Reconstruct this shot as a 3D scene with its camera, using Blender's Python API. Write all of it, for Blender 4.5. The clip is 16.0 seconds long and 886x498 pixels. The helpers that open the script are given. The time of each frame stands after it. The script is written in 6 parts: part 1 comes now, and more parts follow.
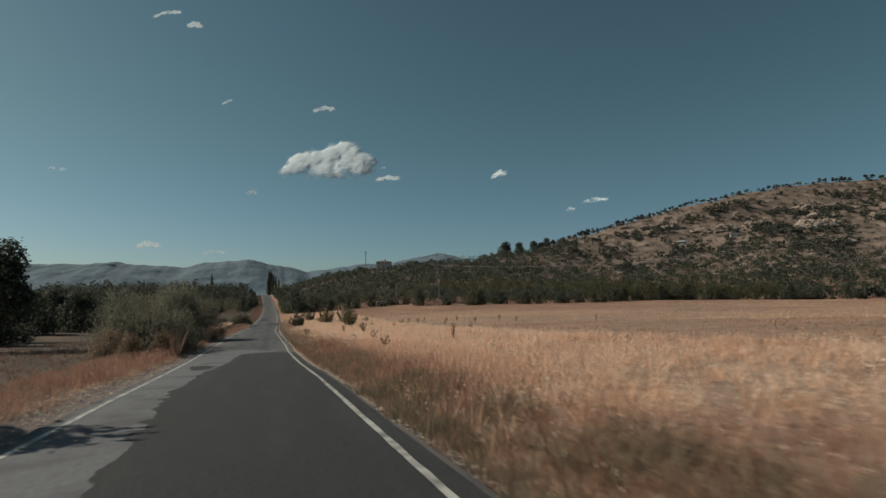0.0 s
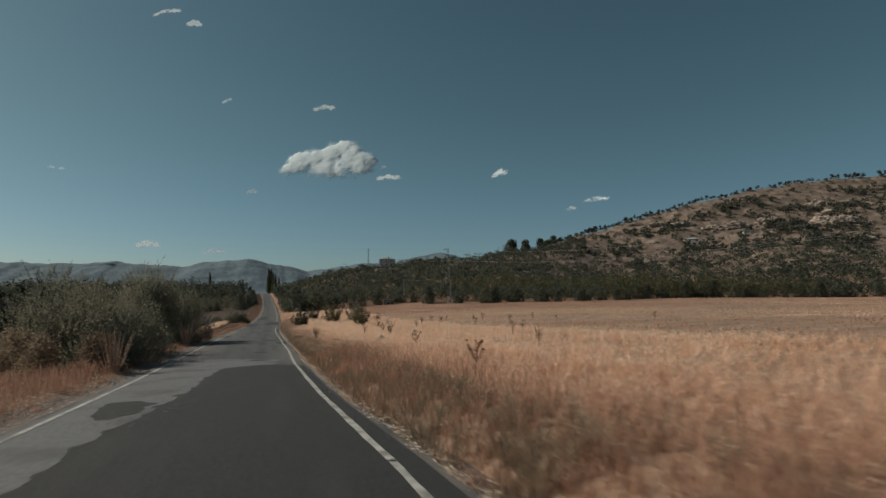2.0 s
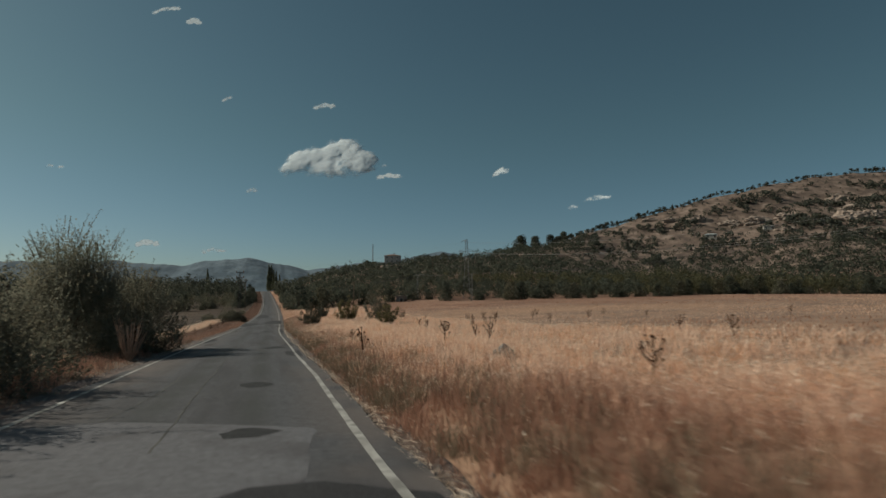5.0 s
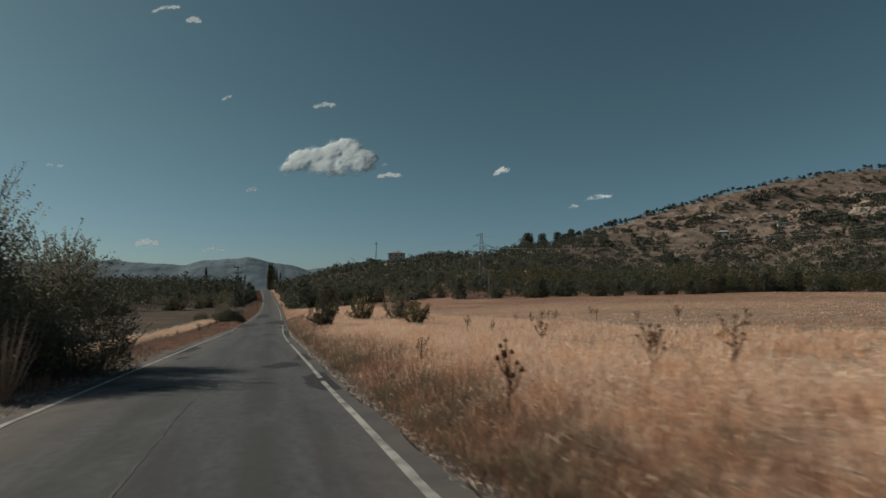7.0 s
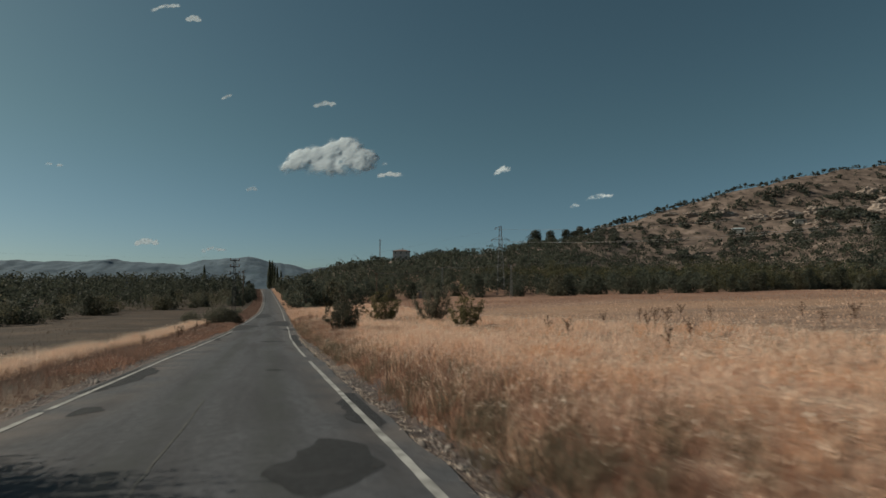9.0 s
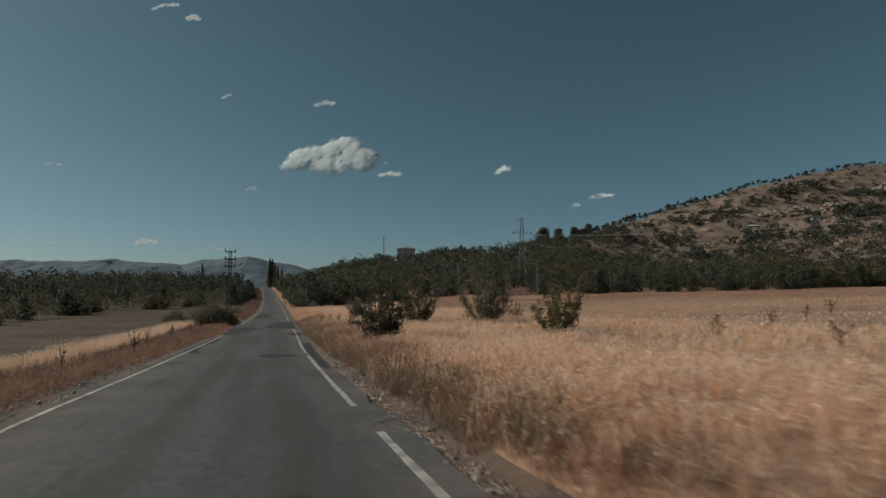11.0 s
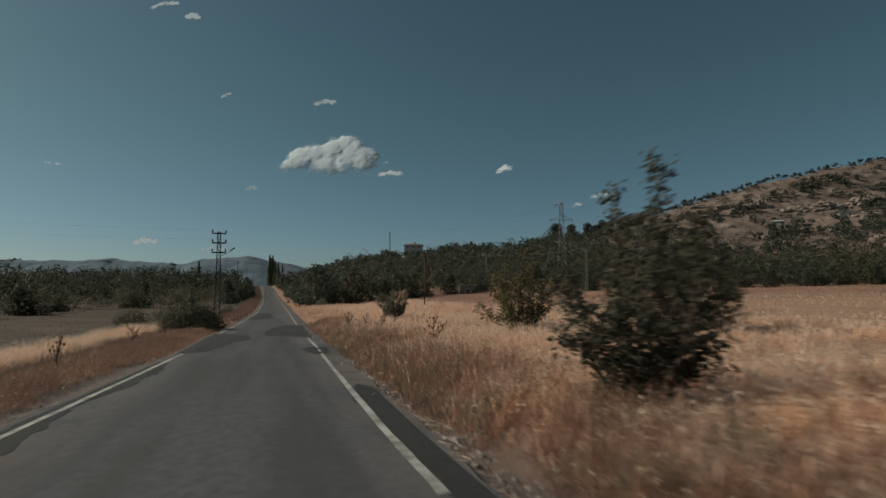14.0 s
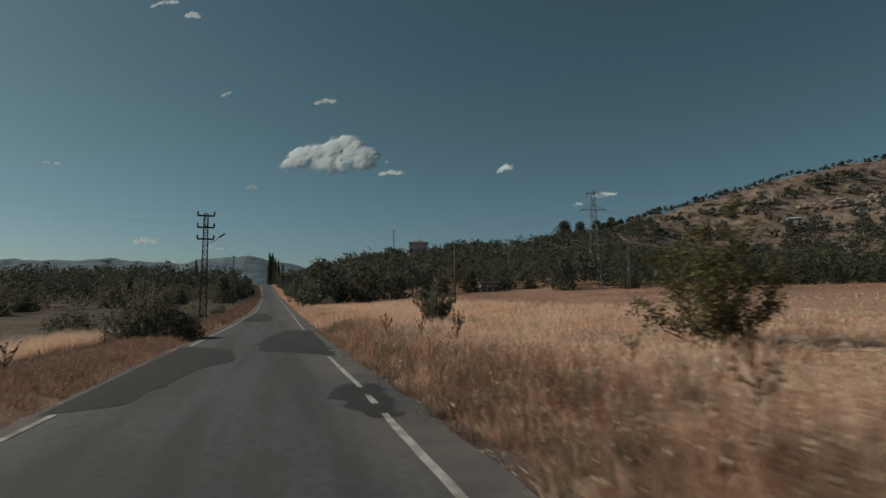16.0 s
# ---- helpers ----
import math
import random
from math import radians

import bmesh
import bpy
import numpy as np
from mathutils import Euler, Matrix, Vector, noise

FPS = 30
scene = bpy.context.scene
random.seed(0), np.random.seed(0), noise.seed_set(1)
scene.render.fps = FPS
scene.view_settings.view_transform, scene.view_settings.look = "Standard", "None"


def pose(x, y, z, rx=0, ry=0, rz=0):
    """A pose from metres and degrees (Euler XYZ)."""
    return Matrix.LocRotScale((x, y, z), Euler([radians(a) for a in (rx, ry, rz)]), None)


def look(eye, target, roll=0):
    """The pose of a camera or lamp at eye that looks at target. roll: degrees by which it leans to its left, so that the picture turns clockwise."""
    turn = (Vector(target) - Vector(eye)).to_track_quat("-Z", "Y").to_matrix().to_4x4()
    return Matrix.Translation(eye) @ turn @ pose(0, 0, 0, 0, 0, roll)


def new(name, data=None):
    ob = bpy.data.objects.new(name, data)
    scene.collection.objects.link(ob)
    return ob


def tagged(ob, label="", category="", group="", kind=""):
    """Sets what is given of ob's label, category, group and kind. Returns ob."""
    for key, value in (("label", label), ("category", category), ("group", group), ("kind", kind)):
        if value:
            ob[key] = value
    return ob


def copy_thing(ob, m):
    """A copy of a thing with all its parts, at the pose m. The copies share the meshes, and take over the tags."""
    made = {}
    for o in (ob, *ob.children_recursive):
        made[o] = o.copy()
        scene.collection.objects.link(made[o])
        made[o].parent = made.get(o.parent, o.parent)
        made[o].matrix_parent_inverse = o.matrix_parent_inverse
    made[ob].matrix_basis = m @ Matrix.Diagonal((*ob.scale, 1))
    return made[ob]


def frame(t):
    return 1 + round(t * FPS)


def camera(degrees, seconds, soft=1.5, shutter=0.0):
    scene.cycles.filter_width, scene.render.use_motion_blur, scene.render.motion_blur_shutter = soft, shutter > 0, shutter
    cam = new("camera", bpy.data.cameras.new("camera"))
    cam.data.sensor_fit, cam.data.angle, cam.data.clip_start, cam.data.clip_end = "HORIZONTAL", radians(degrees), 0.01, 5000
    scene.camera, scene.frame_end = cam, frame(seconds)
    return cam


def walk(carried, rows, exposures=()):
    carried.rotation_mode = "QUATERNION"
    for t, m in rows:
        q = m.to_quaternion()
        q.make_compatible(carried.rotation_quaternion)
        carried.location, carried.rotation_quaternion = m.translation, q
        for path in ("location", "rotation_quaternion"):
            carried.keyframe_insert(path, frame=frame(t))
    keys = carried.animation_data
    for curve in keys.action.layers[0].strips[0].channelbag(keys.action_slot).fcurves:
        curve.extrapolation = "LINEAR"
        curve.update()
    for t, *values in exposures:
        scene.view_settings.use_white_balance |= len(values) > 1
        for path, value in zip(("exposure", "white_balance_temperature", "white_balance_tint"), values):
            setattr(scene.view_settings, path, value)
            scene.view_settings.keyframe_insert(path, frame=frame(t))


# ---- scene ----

import itertools

# Camera: carried along the road, looking ahead and to the right.
cam = camera(76.2, 16.0, soft=1.5, shutter=0.6)
PATH = [
    (0.0, 0.000, -0.000, 0.000),
    (0.5, 0.056, 3.594, -0.183),
    (1.0, 0.108, 7.197, -0.366),
    (1.5, 0.157, 10.777, -0.553),
    (2.0, 0.181, 14.257, -0.763),
    (2.5, 0.159, 17.656, -0.982),
    (3.0, 0.131, 21.077, -1.180),
    (3.5, 0.111, 24.520, -1.350),
    (4.0, 0.073, 27.900, -1.505),
    (4.5, 0.035, 31.190, -1.649),
    (5.0, 0.007, 34.428, -1.782),
    (5.5, -0.019, 37.668, -1.909),
    (6.0, -0.052, 40.960, -2.034),
    (6.5, -0.103, 44.356, -2.161),
    (7.0, -0.166, 47.874, -2.293),
    (7.5, -0.231, 51.485, -2.421),
    (8.0, -0.291, 55.147, -2.541),
    (8.5, -0.344, 58.815, -2.665),
    (9.0, -0.391, 62.454, -2.793),
    (9.5, -0.427, 66.050, -2.919),
    (10.0, -0.454, 69.601, -3.042),
    (10.5, -0.475, 73.119, -3.165),
    (11.0, -0.498, 76.614, -3.289),
    (11.5, -0.529, 80.096, -3.414),
    (12.0, -0.556, 83.593, -3.540),
    (12.5, -0.563, 87.135, -3.666),
    (13.0, -0.556, 90.698, -3.785),
    (13.5, -0.541, 94.215, -3.893),
    (14.0, -0.517, 97.657, -3.995),
    (14.5, -0.488, 101.052, -4.096),
    (15.0, -0.455, 104.415, -4.188),
    (15.5, -0.415, 107.779, -4.264),
    (16.0, -0.373, 111.185, -4.333),
]
YAW = radians(17.01)


def eye_pose(t, x, y, z):
    pitch = radians(float(np.interp(t, (0, 4, 8, 16), (4.802, 4.717, 4.632, 4.603))))
    way = Vector((math.sin(YAW) * math.cos(pitch), math.cos(YAW) * math.cos(pitch), math.sin(pitch)))
    eye = Vector((x, y, z))
    return look(eye, eye + way)


walk(cam, [(t, eye_pose(t, x, y, z)) for t, x, y, z in PATH], exposures=[(0.0, -0.36, 6720, 1), (4.0, -0.58, 6720, 1), (8.0, -0.58, 6720, 1), (9.0, -0.54, 6720, 1), (11.5, -0.68, 6720, 1), (13.0, -0.68, 6720, 1), (16.0, -0.68, 6720, 1)])

# Sky and sun: a clear late-summer afternoon, the sun ahead and to the left.
SUN_EL, SUN_AZ = radians(35), radians(-64)      # azimuth from +y towards +x
world = bpy.data.worlds.new("sky")
scene.world = world
world.use_nodes = True
wn, wl = world.node_tree.nodes, world.node_tree.links
sky = wn.new("ShaderNodeTexSky")
sky.sky_type, sky.sun_disc = "NISHITA", False
sky.sun_elevation, sky.sun_rotation = SUN_EL, SUN_AZ
sky.air_density, sky.dust_density, sky.ozone_density, sky.altitude = 0.9, 2.2, 2.6, 1400
tint = wn.new("ShaderNodeMix")
tint.data_type, tint.blend_type = "RGBA", "MULTIPLY"
tint.inputs["Factor"].default_value = 1.0
up, height, haze = wn.new("ShaderNodeTexCoord"), wn.new("ShaderNodeSeparateXYZ"), wn.new("ShaderNodeMapRange")
shade = wn.new("ShaderNodeMix")
shade.data_type = "RGBA"
wl.new(up.outputs["Generated"], height.inputs["Vector"])
wl.new(height.outputs["Z"], haze.inputs["Value"])
haze.interpolation_type = "SMOOTHSTEP"
haze.inputs["From Max"].default_value = 0.30
wl.new(haze.outputs["Result"], shade.inputs["Factor"])
shade.inputs["A"].default_value = (0.92, 0.99, 0.99, 1)      # dusty blue-grey haze along the horizon
shade.inputs["B"].default_value = (0.95, 1.06, 0.82, 1)
wl.new(shade.outputs["Result"], tint.inputs["B"])
wl.new(sky.outputs["Color"], tint.inputs["A"])
wl.new(tint.outputs["Result"], wn["Background"].inputs["Color"])
wn["Background"].inputs["Strength"].default_value = 0.076
sun = new("sun", bpy.data.lights.new("sun", "SUN"))
sun.data.energy, sun.data.angle, sun.data.color = 5.8, radians(0.53), (1.0, 0.89, 0.78)
sun_dir = Vector((math.sin(SUN_AZ) * math.cos(SUN_EL), math.cos(SUN_AZ) * math.cos(SUN_EL), math.sin(SUN_EL)))
sun.matrix_world = look(Vector((0, 0, 300)) + sun_dir * 10, (0, 0, 300))

# ---------------------------------------------------------------- helpers
def part(name, bm, material, parent=None, label=""):
    me = bpy.data.meshes.new(name)
    bm.to_mesh(me)
    bm.free()
    me.materials.append(material)
    ob = new(name, me)
    if parent is not None:
        ob.parent = parent
    return tagged(ob, label)


def array_mesh(name, verts, faces, material, smooth=False):
    """A mesh from numpy arrays: verts (n, 3), faces (m, 3) or (m, 4)."""
    me = bpy.data.meshes.new(name)
    verts, faces = np.asarray(verts, np.float32), np.asarray(faces, np.int32)
    k = faces.shape[1]
    me.vertices.add(len(verts))
    me.vertices.foreach_set("co", verts.ravel())
    me.loops.add(faces.size)
    me.loops.foreach_set("vertex_index", faces.ravel())
    me.polygons.add(len(faces))
    me.polygons.foreach_set("loop_start", np.arange(0, faces.size, k, dtype=np.int32))
    me.polygons.foreach_set("loop_total", np.full(len(faces), k, np.int32))
    if smooth:
        me.polygons.foreach_set("use_smooth", np.ones(len(faces), bool))
    me.update(calc_edges=True)
    me.materials.append(material)
    return me


def lattice_noise(x, y, seed=0):
    """Smooth value noise in -1..1 on arrays."""
    x, y = np.asarray(x, float), np.asarray(y, float)
    xi, yi = np.floor(x).astype(np.int64), np.floor(y).astype(np.int64)
    fx, fy = x - xi, y - yi
    fx, fy = fx * fx * (3 - 2 * fx), fy * fy * (3 - 2 * fy)

    def corner(a, b):
        n = (a * 374761393 + b * 668265263 + seed * 974711) & 0x7FFFFFFF
        n = ((n ^ (n >> 13)) * 1274126177) & 0x7FFFFFFF
        return ((n ^ (n >> 16)) & 0xFFFF) / 32767.5 - 1
    top = corner(xi, yi) * (1 - fx) + corner(xi + 1, yi) * fx
    low = corner(xi, yi + 1) * (1 - fx) + corner(xi + 1, yi + 1) * fx
    return top * (1 - fy) + low * fy


def fractal(x, y, scale, octaves=4, seed=0):
    total, gain = 0.0, 1.0
    for o in range(octaves):
        total = total + gain * lattice_noise(x / scale * 2 ** o + 17.3 * o, y / scale * 2 ** o - 9.1 * o, seed + o)
        gain *= 0.5
    return total


def ease(a, b, v):
    s = np.clip((np.asarray(v, float) - a) / (b - a), 0, 1)
    return s * s * (3 - 2 * s)


# ---------------------------------------------------------------- the lie of the land
PROFILE_Y = np.array([-400, -60, 0, 20, 41, 62, 80, 100, 111, 133, 160, 199, 230, 259, 330, 380, 432, 470, 540, 700, 5200], float)
PROFILE_Z = np.array([6, 1.4, -1.8, -2.93, -3.83, -4.6, -5.21, -5.85, -6.13, -6.5, -6.8, -6.87, -6.6, -6.2, -4.8, -2.0, 1.05, 0.8, -2, -5, -5], float)
_dense = np.arange(-400, 5200, 2.0)
_z = np.interp(_dense, PROFILE_Y, PROFILE_Z)
for _ in range(3):
    _z = np.convolve(np.pad(_z, 3, mode="edge"), np.ones(7) / 7, "valid")
CENTRE_Y = np.array([-100, 0, 20, 65, 100, 128, 160, 199, 259, 330, 380, 432, 470, 520], float)
CENTRE_X = np.array([-0.5, -0.5, -0.6, -0.9, -1.25, -1.2, -0.6, 0.1, 0.2, -0.2, -1.4, -3.2, -5.5, -9.5], float)
_cd = np.arange(-100, 520, 2.0)
_cx = np.interp(_cd, CENTRE_Y, CENTRE_X)
for _ in range(3):
    _cx = np.convolve(np.pad(_cx, 3, mode="edge"), np.ones(7) / 7, "valid")


def road_z(y):
    return np.interp(y, _dense, _z)


def road_x(y):
    return np.interp(y, _cd, _cx)


def table(*pairs):
    ys, vs = np.array(pairs[0::2], float), np.array(pairs[1::2], float)
    return lambda y: np.interp(y, ys, vs)


# offsets from the road's centre: painted lines, edges of the asphalt, width of the bare shoulder
RIGHT_LINE = table(-90, 2.48, 6, 2.48, 17, 2.48, 22, 2.46, 30, 2.22, 42, 2.1, 53, 2.27, 64, 2.2, 68, 2.25, 92, 2.29, 106, 2.41, 116, 2.61, 124, 2.78, 131, 2.76, 199, 2.5, 420, 2.4)
LEFT_LINE = table(-90, -3.25, 10, -3.25, 18, -3.45, 36, -3.45, 60, -3.7, 73, -3.65, 90, -3.45, 97, -3.22, 106, -3.0, 122, -2.58, 138, -2.62, 190, -2.36, 420, -2.4)
SHOULDER_R = table(0, 0.12, 45, 0.16, 56, 0.24, 64, 0.4, 84, 0.62, 100, 0.6, 107, 0.35, 116, 0.1, 200, 0.2)
SHOULDER_L = table(0, 0.85, 36, 0.5, 60, 0.45, 75, 0.4, 100, 0.6, 118, 0.5, 124, 0.12, 200, 0.2)


def right_edge(y):
    return RIGHT_LINE(y) + np.interp(y, (0, 20, 30, 70, 96, 116), (0.5, 0.56, 0.48, 0.4, 0.5, 0.74))


def left_edge(y):
    return LEFT_LINE(y) - 0.36


RIDGE_AZ = np.array([-180, -8, 0, 2, 5, 10, 15, 20, 26, 31.4, 40, 48, 55, 70, 90, 120, 180], float)
RIDGE_H = np.array([0, 0, 0, 3, 11, 19, 23, 27, 40, 62, 88, 114, 121, 128, 110, 50, 0], float)
RIDGE_R = np.array([470, 470, 470, 470, 470, 470, 480, 500, 540, 595, 620, 690, 740, 760, 760, 700, 700], float)
FOOT_R = np.array([200, 200, 200, 200, 200, 200, 210, 220, 250, 280, 290, 300, 310, 310, 300, 200, 200], float)


def land(x, y):
    """Height of the ground, away from the road's surface."""
    x, y = np.asarray(x, float), np.asarray(y, float)
    zr = road_z(y)
    across = x - road_x(y)
    right, left = np.maximum(across - 3.0, 0), np.maximum(-across - 3.6, 0)
    rise = 0.25 * ease(0, 3, right) + (np.minimum(right, 60) + 0.5 * np.clip(right - 60, 0, 70)) * (0.02 + 0.036 * ease(70, 200, y) * (1 - ease(300, 420, y)))
    fall = -0.25 * ease(0, 4, left) * (1 - ease(200, 300, y))
    far = ease(40, 260, np.abs(across)) * ease(0, 1, -across + 1)
    plain = np.interp(y, (-400, 0, 130, 300, 5200), (3, -2.6, -6.6, -6.2, -6.0))
    z = (zr + fall) * (1 - far) + plain * far + rise
    az, r = np.degrees(np.arctan2(x, y)), np.hypot(x, y)
    ridge, r1, r0 = np.interp(az, RIDGE_AZ, RIDGE_H), np.interp(az, RIDGE_AZ, RIDGE_R), np.interp(az, RIDGE_AZ, FOOT_R)
    s = (r - r0) / (r1 - r0)
    hill = ridge * np.clip(s, 0, 1) ** (1.3 + 0.9 * ease(22, 34, az) - 0.5 * ease(40, 48, az)) * (1 - 0.75 * ease(1.05, 2.6, s))
    z = z + hill * (1 + 0.10 * fractal(x, y, 60, 4, 5) * ease(8, 60, ridge) * (1 - 0.7 * ease(0.8, 1.0, s))) * ease(4, 30, across)
    z = z + 0.10 * fractal(x, y, 9, 3, 2) * ease(3, 9, np.abs(across))
    dip = (1 - ease(0.2, 1.3, across - right_edge(y))) * (1 - ease(0.2, 1.3, left_edge(y) - across))
    return z - 0.22 * dip * (y < 480)


# ---------------------------------------------------------------- materials
def material(name, colours, scale=1.0, rough=0.9, bump=0.3, detail=6, coords="Object", stain=None, bump_scale=None, metal=0.0, spec=0.3, stretch=None):
    """A noise-mottled surface: colours is a ramp [(place, (r, g, b))]; stain = (scale, colour, amount, low, high)."""
    m = bpy.data.materials.new(name)
    m.use_nodes = True
    n, l = m.node_tree.nodes, m.node_tree.links
    shader = n["Principled BSDF"]
    shader.inputs["Roughness"].default_value, shader.inputs["Metallic"].default_value = rough, metal
    shader.inputs["Specular IOR Level"].default_value = spec
    tc = n.new("ShaderNodeTexCoord")
    noise_node = n.new("ShaderNodeTexNoise")
    noise_node.inputs["Scale"].default_value, noise_node.inputs["Detail"].default_value, noise_node.inputs["Roughness"].default_value = scale, detail, 0.6
    l.new(tc.outputs[coords], noise_node.inputs["Vector"])
    ramp = n.new("ShaderNodeValToRGB")
    ramp.color_ramp.elements[0].position, ramp.color_ramp.elements[1].position = colours[0][0], colours[-1][0]
    ramp.color_ramp.elements[0].color, ramp.color_ramp.elements[1].color = (*colours[0][1], 1), (*colours[-1][1], 1)
    for place, c in colours[1:-1]:
        ramp.color_ramp.elements.new(place).color = (*c, 1)
    l.new(noise_node.outputs["Fac"], ramp.inputs["Fac"])
    out = ramp.outputs["Color"]
    if stain:
        s_scale, s_colour, amount, low, high = stain
        n2 = n.new("ShaderNodeTexNoise")
        n2.inputs["Scale"].default_value, n2.inputs["Detail"].default_value = s_scale, 5
        if stretch:
            mapping = n.new("ShaderNodeMapping")
            mapping.inputs["Scale"].default_value = stretch
            l.new(tc.outputs[coords], mapping.inputs["Vector"])
            l.new(mapping.outputs["Vector"], n2.inputs["Vector"])
        else:
            l.new(tc.outputs[coords], n2.inputs["Vector"])
        rng = n.new("ShaderNodeMapRange")
        rng.inputs["From Min"].default_value, rng.inputs["From Max"].default_value = low, high
        rng.inputs["To Max"].default_value = amount
        l.new(n2.outputs["Fac"], rng.inputs["Value"])
        mix = n.new("ShaderNodeMix")
        mix.data_type = "RGBA"
        l.new(rng.outputs["Result"], mix.inputs["Factor"])
        l.new(out, mix.inputs["A"])
        mix.inputs["B"].default_value = (*s_colour, 1)
        out = mix.outputs["Result"]
    l.new(out, shader.inputs["Base Color"])
    if bump:
        b = n.new("ShaderNodeBump")
        b.inputs["Strength"].default_value = bump
        b.inputs["Distance"].default_value = 0.02
        n3 = n.new("ShaderNodeTexNoise")
        n3.inputs["Scale"].default_value, n3.inputs["Detail"].default_value = bump_scale or scale * 8, 4
        l.new(tc.outputs[coords], n3.inputs["Vector"])
        l.new(n3.outputs["Fac"], b.inputs["Height"])
        l.new(b.outputs["Normal"], shader.inputs["Normal"])
    return m


def leafy(name, dark, light, dry=None, translucent=0.25, rough=0.6, tree_vary=0.22, patch=None):
    """Foliage: each leaf and each plant varies; some light passes through."""
    m = bpy.data.materials.new(name)
    m.use_nodes = True
    n, l = m.node_tree.nodes, m.node_tree.links
    shader = n["Principled BSDF"]
    shader.inputs["Roughness"].default_value, shader.inputs["Specular IOR Level"].default_value = rough, 0.12
    geo, info = n.new("ShaderNodeNewGeometry"), n.new("ShaderNodeObjectInfo")
    ramp = n.new("ShaderNodeValToRGB")
    e = ramp.color_ramp.elements
    e[0].color, e[1].color = (*dark, 1), (*light, 1)
    if dry:
        e[1].position = 0.86
        e.new(0.95).color = (*dry, 1)
    l.new(geo.outputs["Random Per Island"], ramp.inputs["Fac"])
    hsv = n.new("ShaderNodeHueSaturation")
    rng = n.new("ShaderNodeMapRange")
    rng.inputs["To Min"].default_value, rng.inputs["To Max"].default_value = 1 - tree_vary, 1 + tree_vary
    l.new(info.outputs["Random"], rng.inputs["Value"])
    l.new(rng.outputs["Result"], hsv.inputs["Value"])
    leaf_colour = ramp.outputs["Color"]
    if patch:       # (scale, colour): whole plants differ from their neighbours
        tex, lim, mixc = n.new("ShaderNodeTexNoise"), n.new("ShaderNodeMapRange"), n.new("ShaderNodeMix")
        tex.inputs["Scale"].default_value, tex.inputs["Detail"].default_value = patch[0], 2
        l.new(geo.outputs["Position"], tex.inputs["Vector"])
        l.new(tex.outputs["Fac"], lim.inputs["Value"])
        lim.inputs["From Min"].default_value, lim.inputs["From Max"].default_value, lim.inputs["To Max"].default_value = 0.42, 0.68, 0.75
        mixc.data_type, mixc.blend_type = "RGBA", "MULTIPLY"
        mixc.inputs["B"].default_value = (*patch[1], 1)
        l.new(lim.outputs["Result"], mixc.inputs["Factor"])
        l.new(leaf_colour, mixc.inputs["A"])
        leaf_colour = mixc.outputs["Result"]
    l.new(leaf_colour, hsv.inputs["Color"])
    l.new(hsv.outputs["Color"], shader.inputs["Base Color"])
    trans, mix = n.new("ShaderNodeBsdfTranslucent"), n.new("ShaderNodeMixShader")
    l.new(hsv.outputs["Color"], trans.inputs["Color"])
    mix.inputs["Fac"].default_value = translucent
    l.new(shader.outputs["BSDF"], mix.inputs[1])
    l.new(trans.outputs["BSDF"], mix.inputs[2])
    l.new(mix.outputs["Shader"], n["Material Output"].inputs["Surface"])
    return m


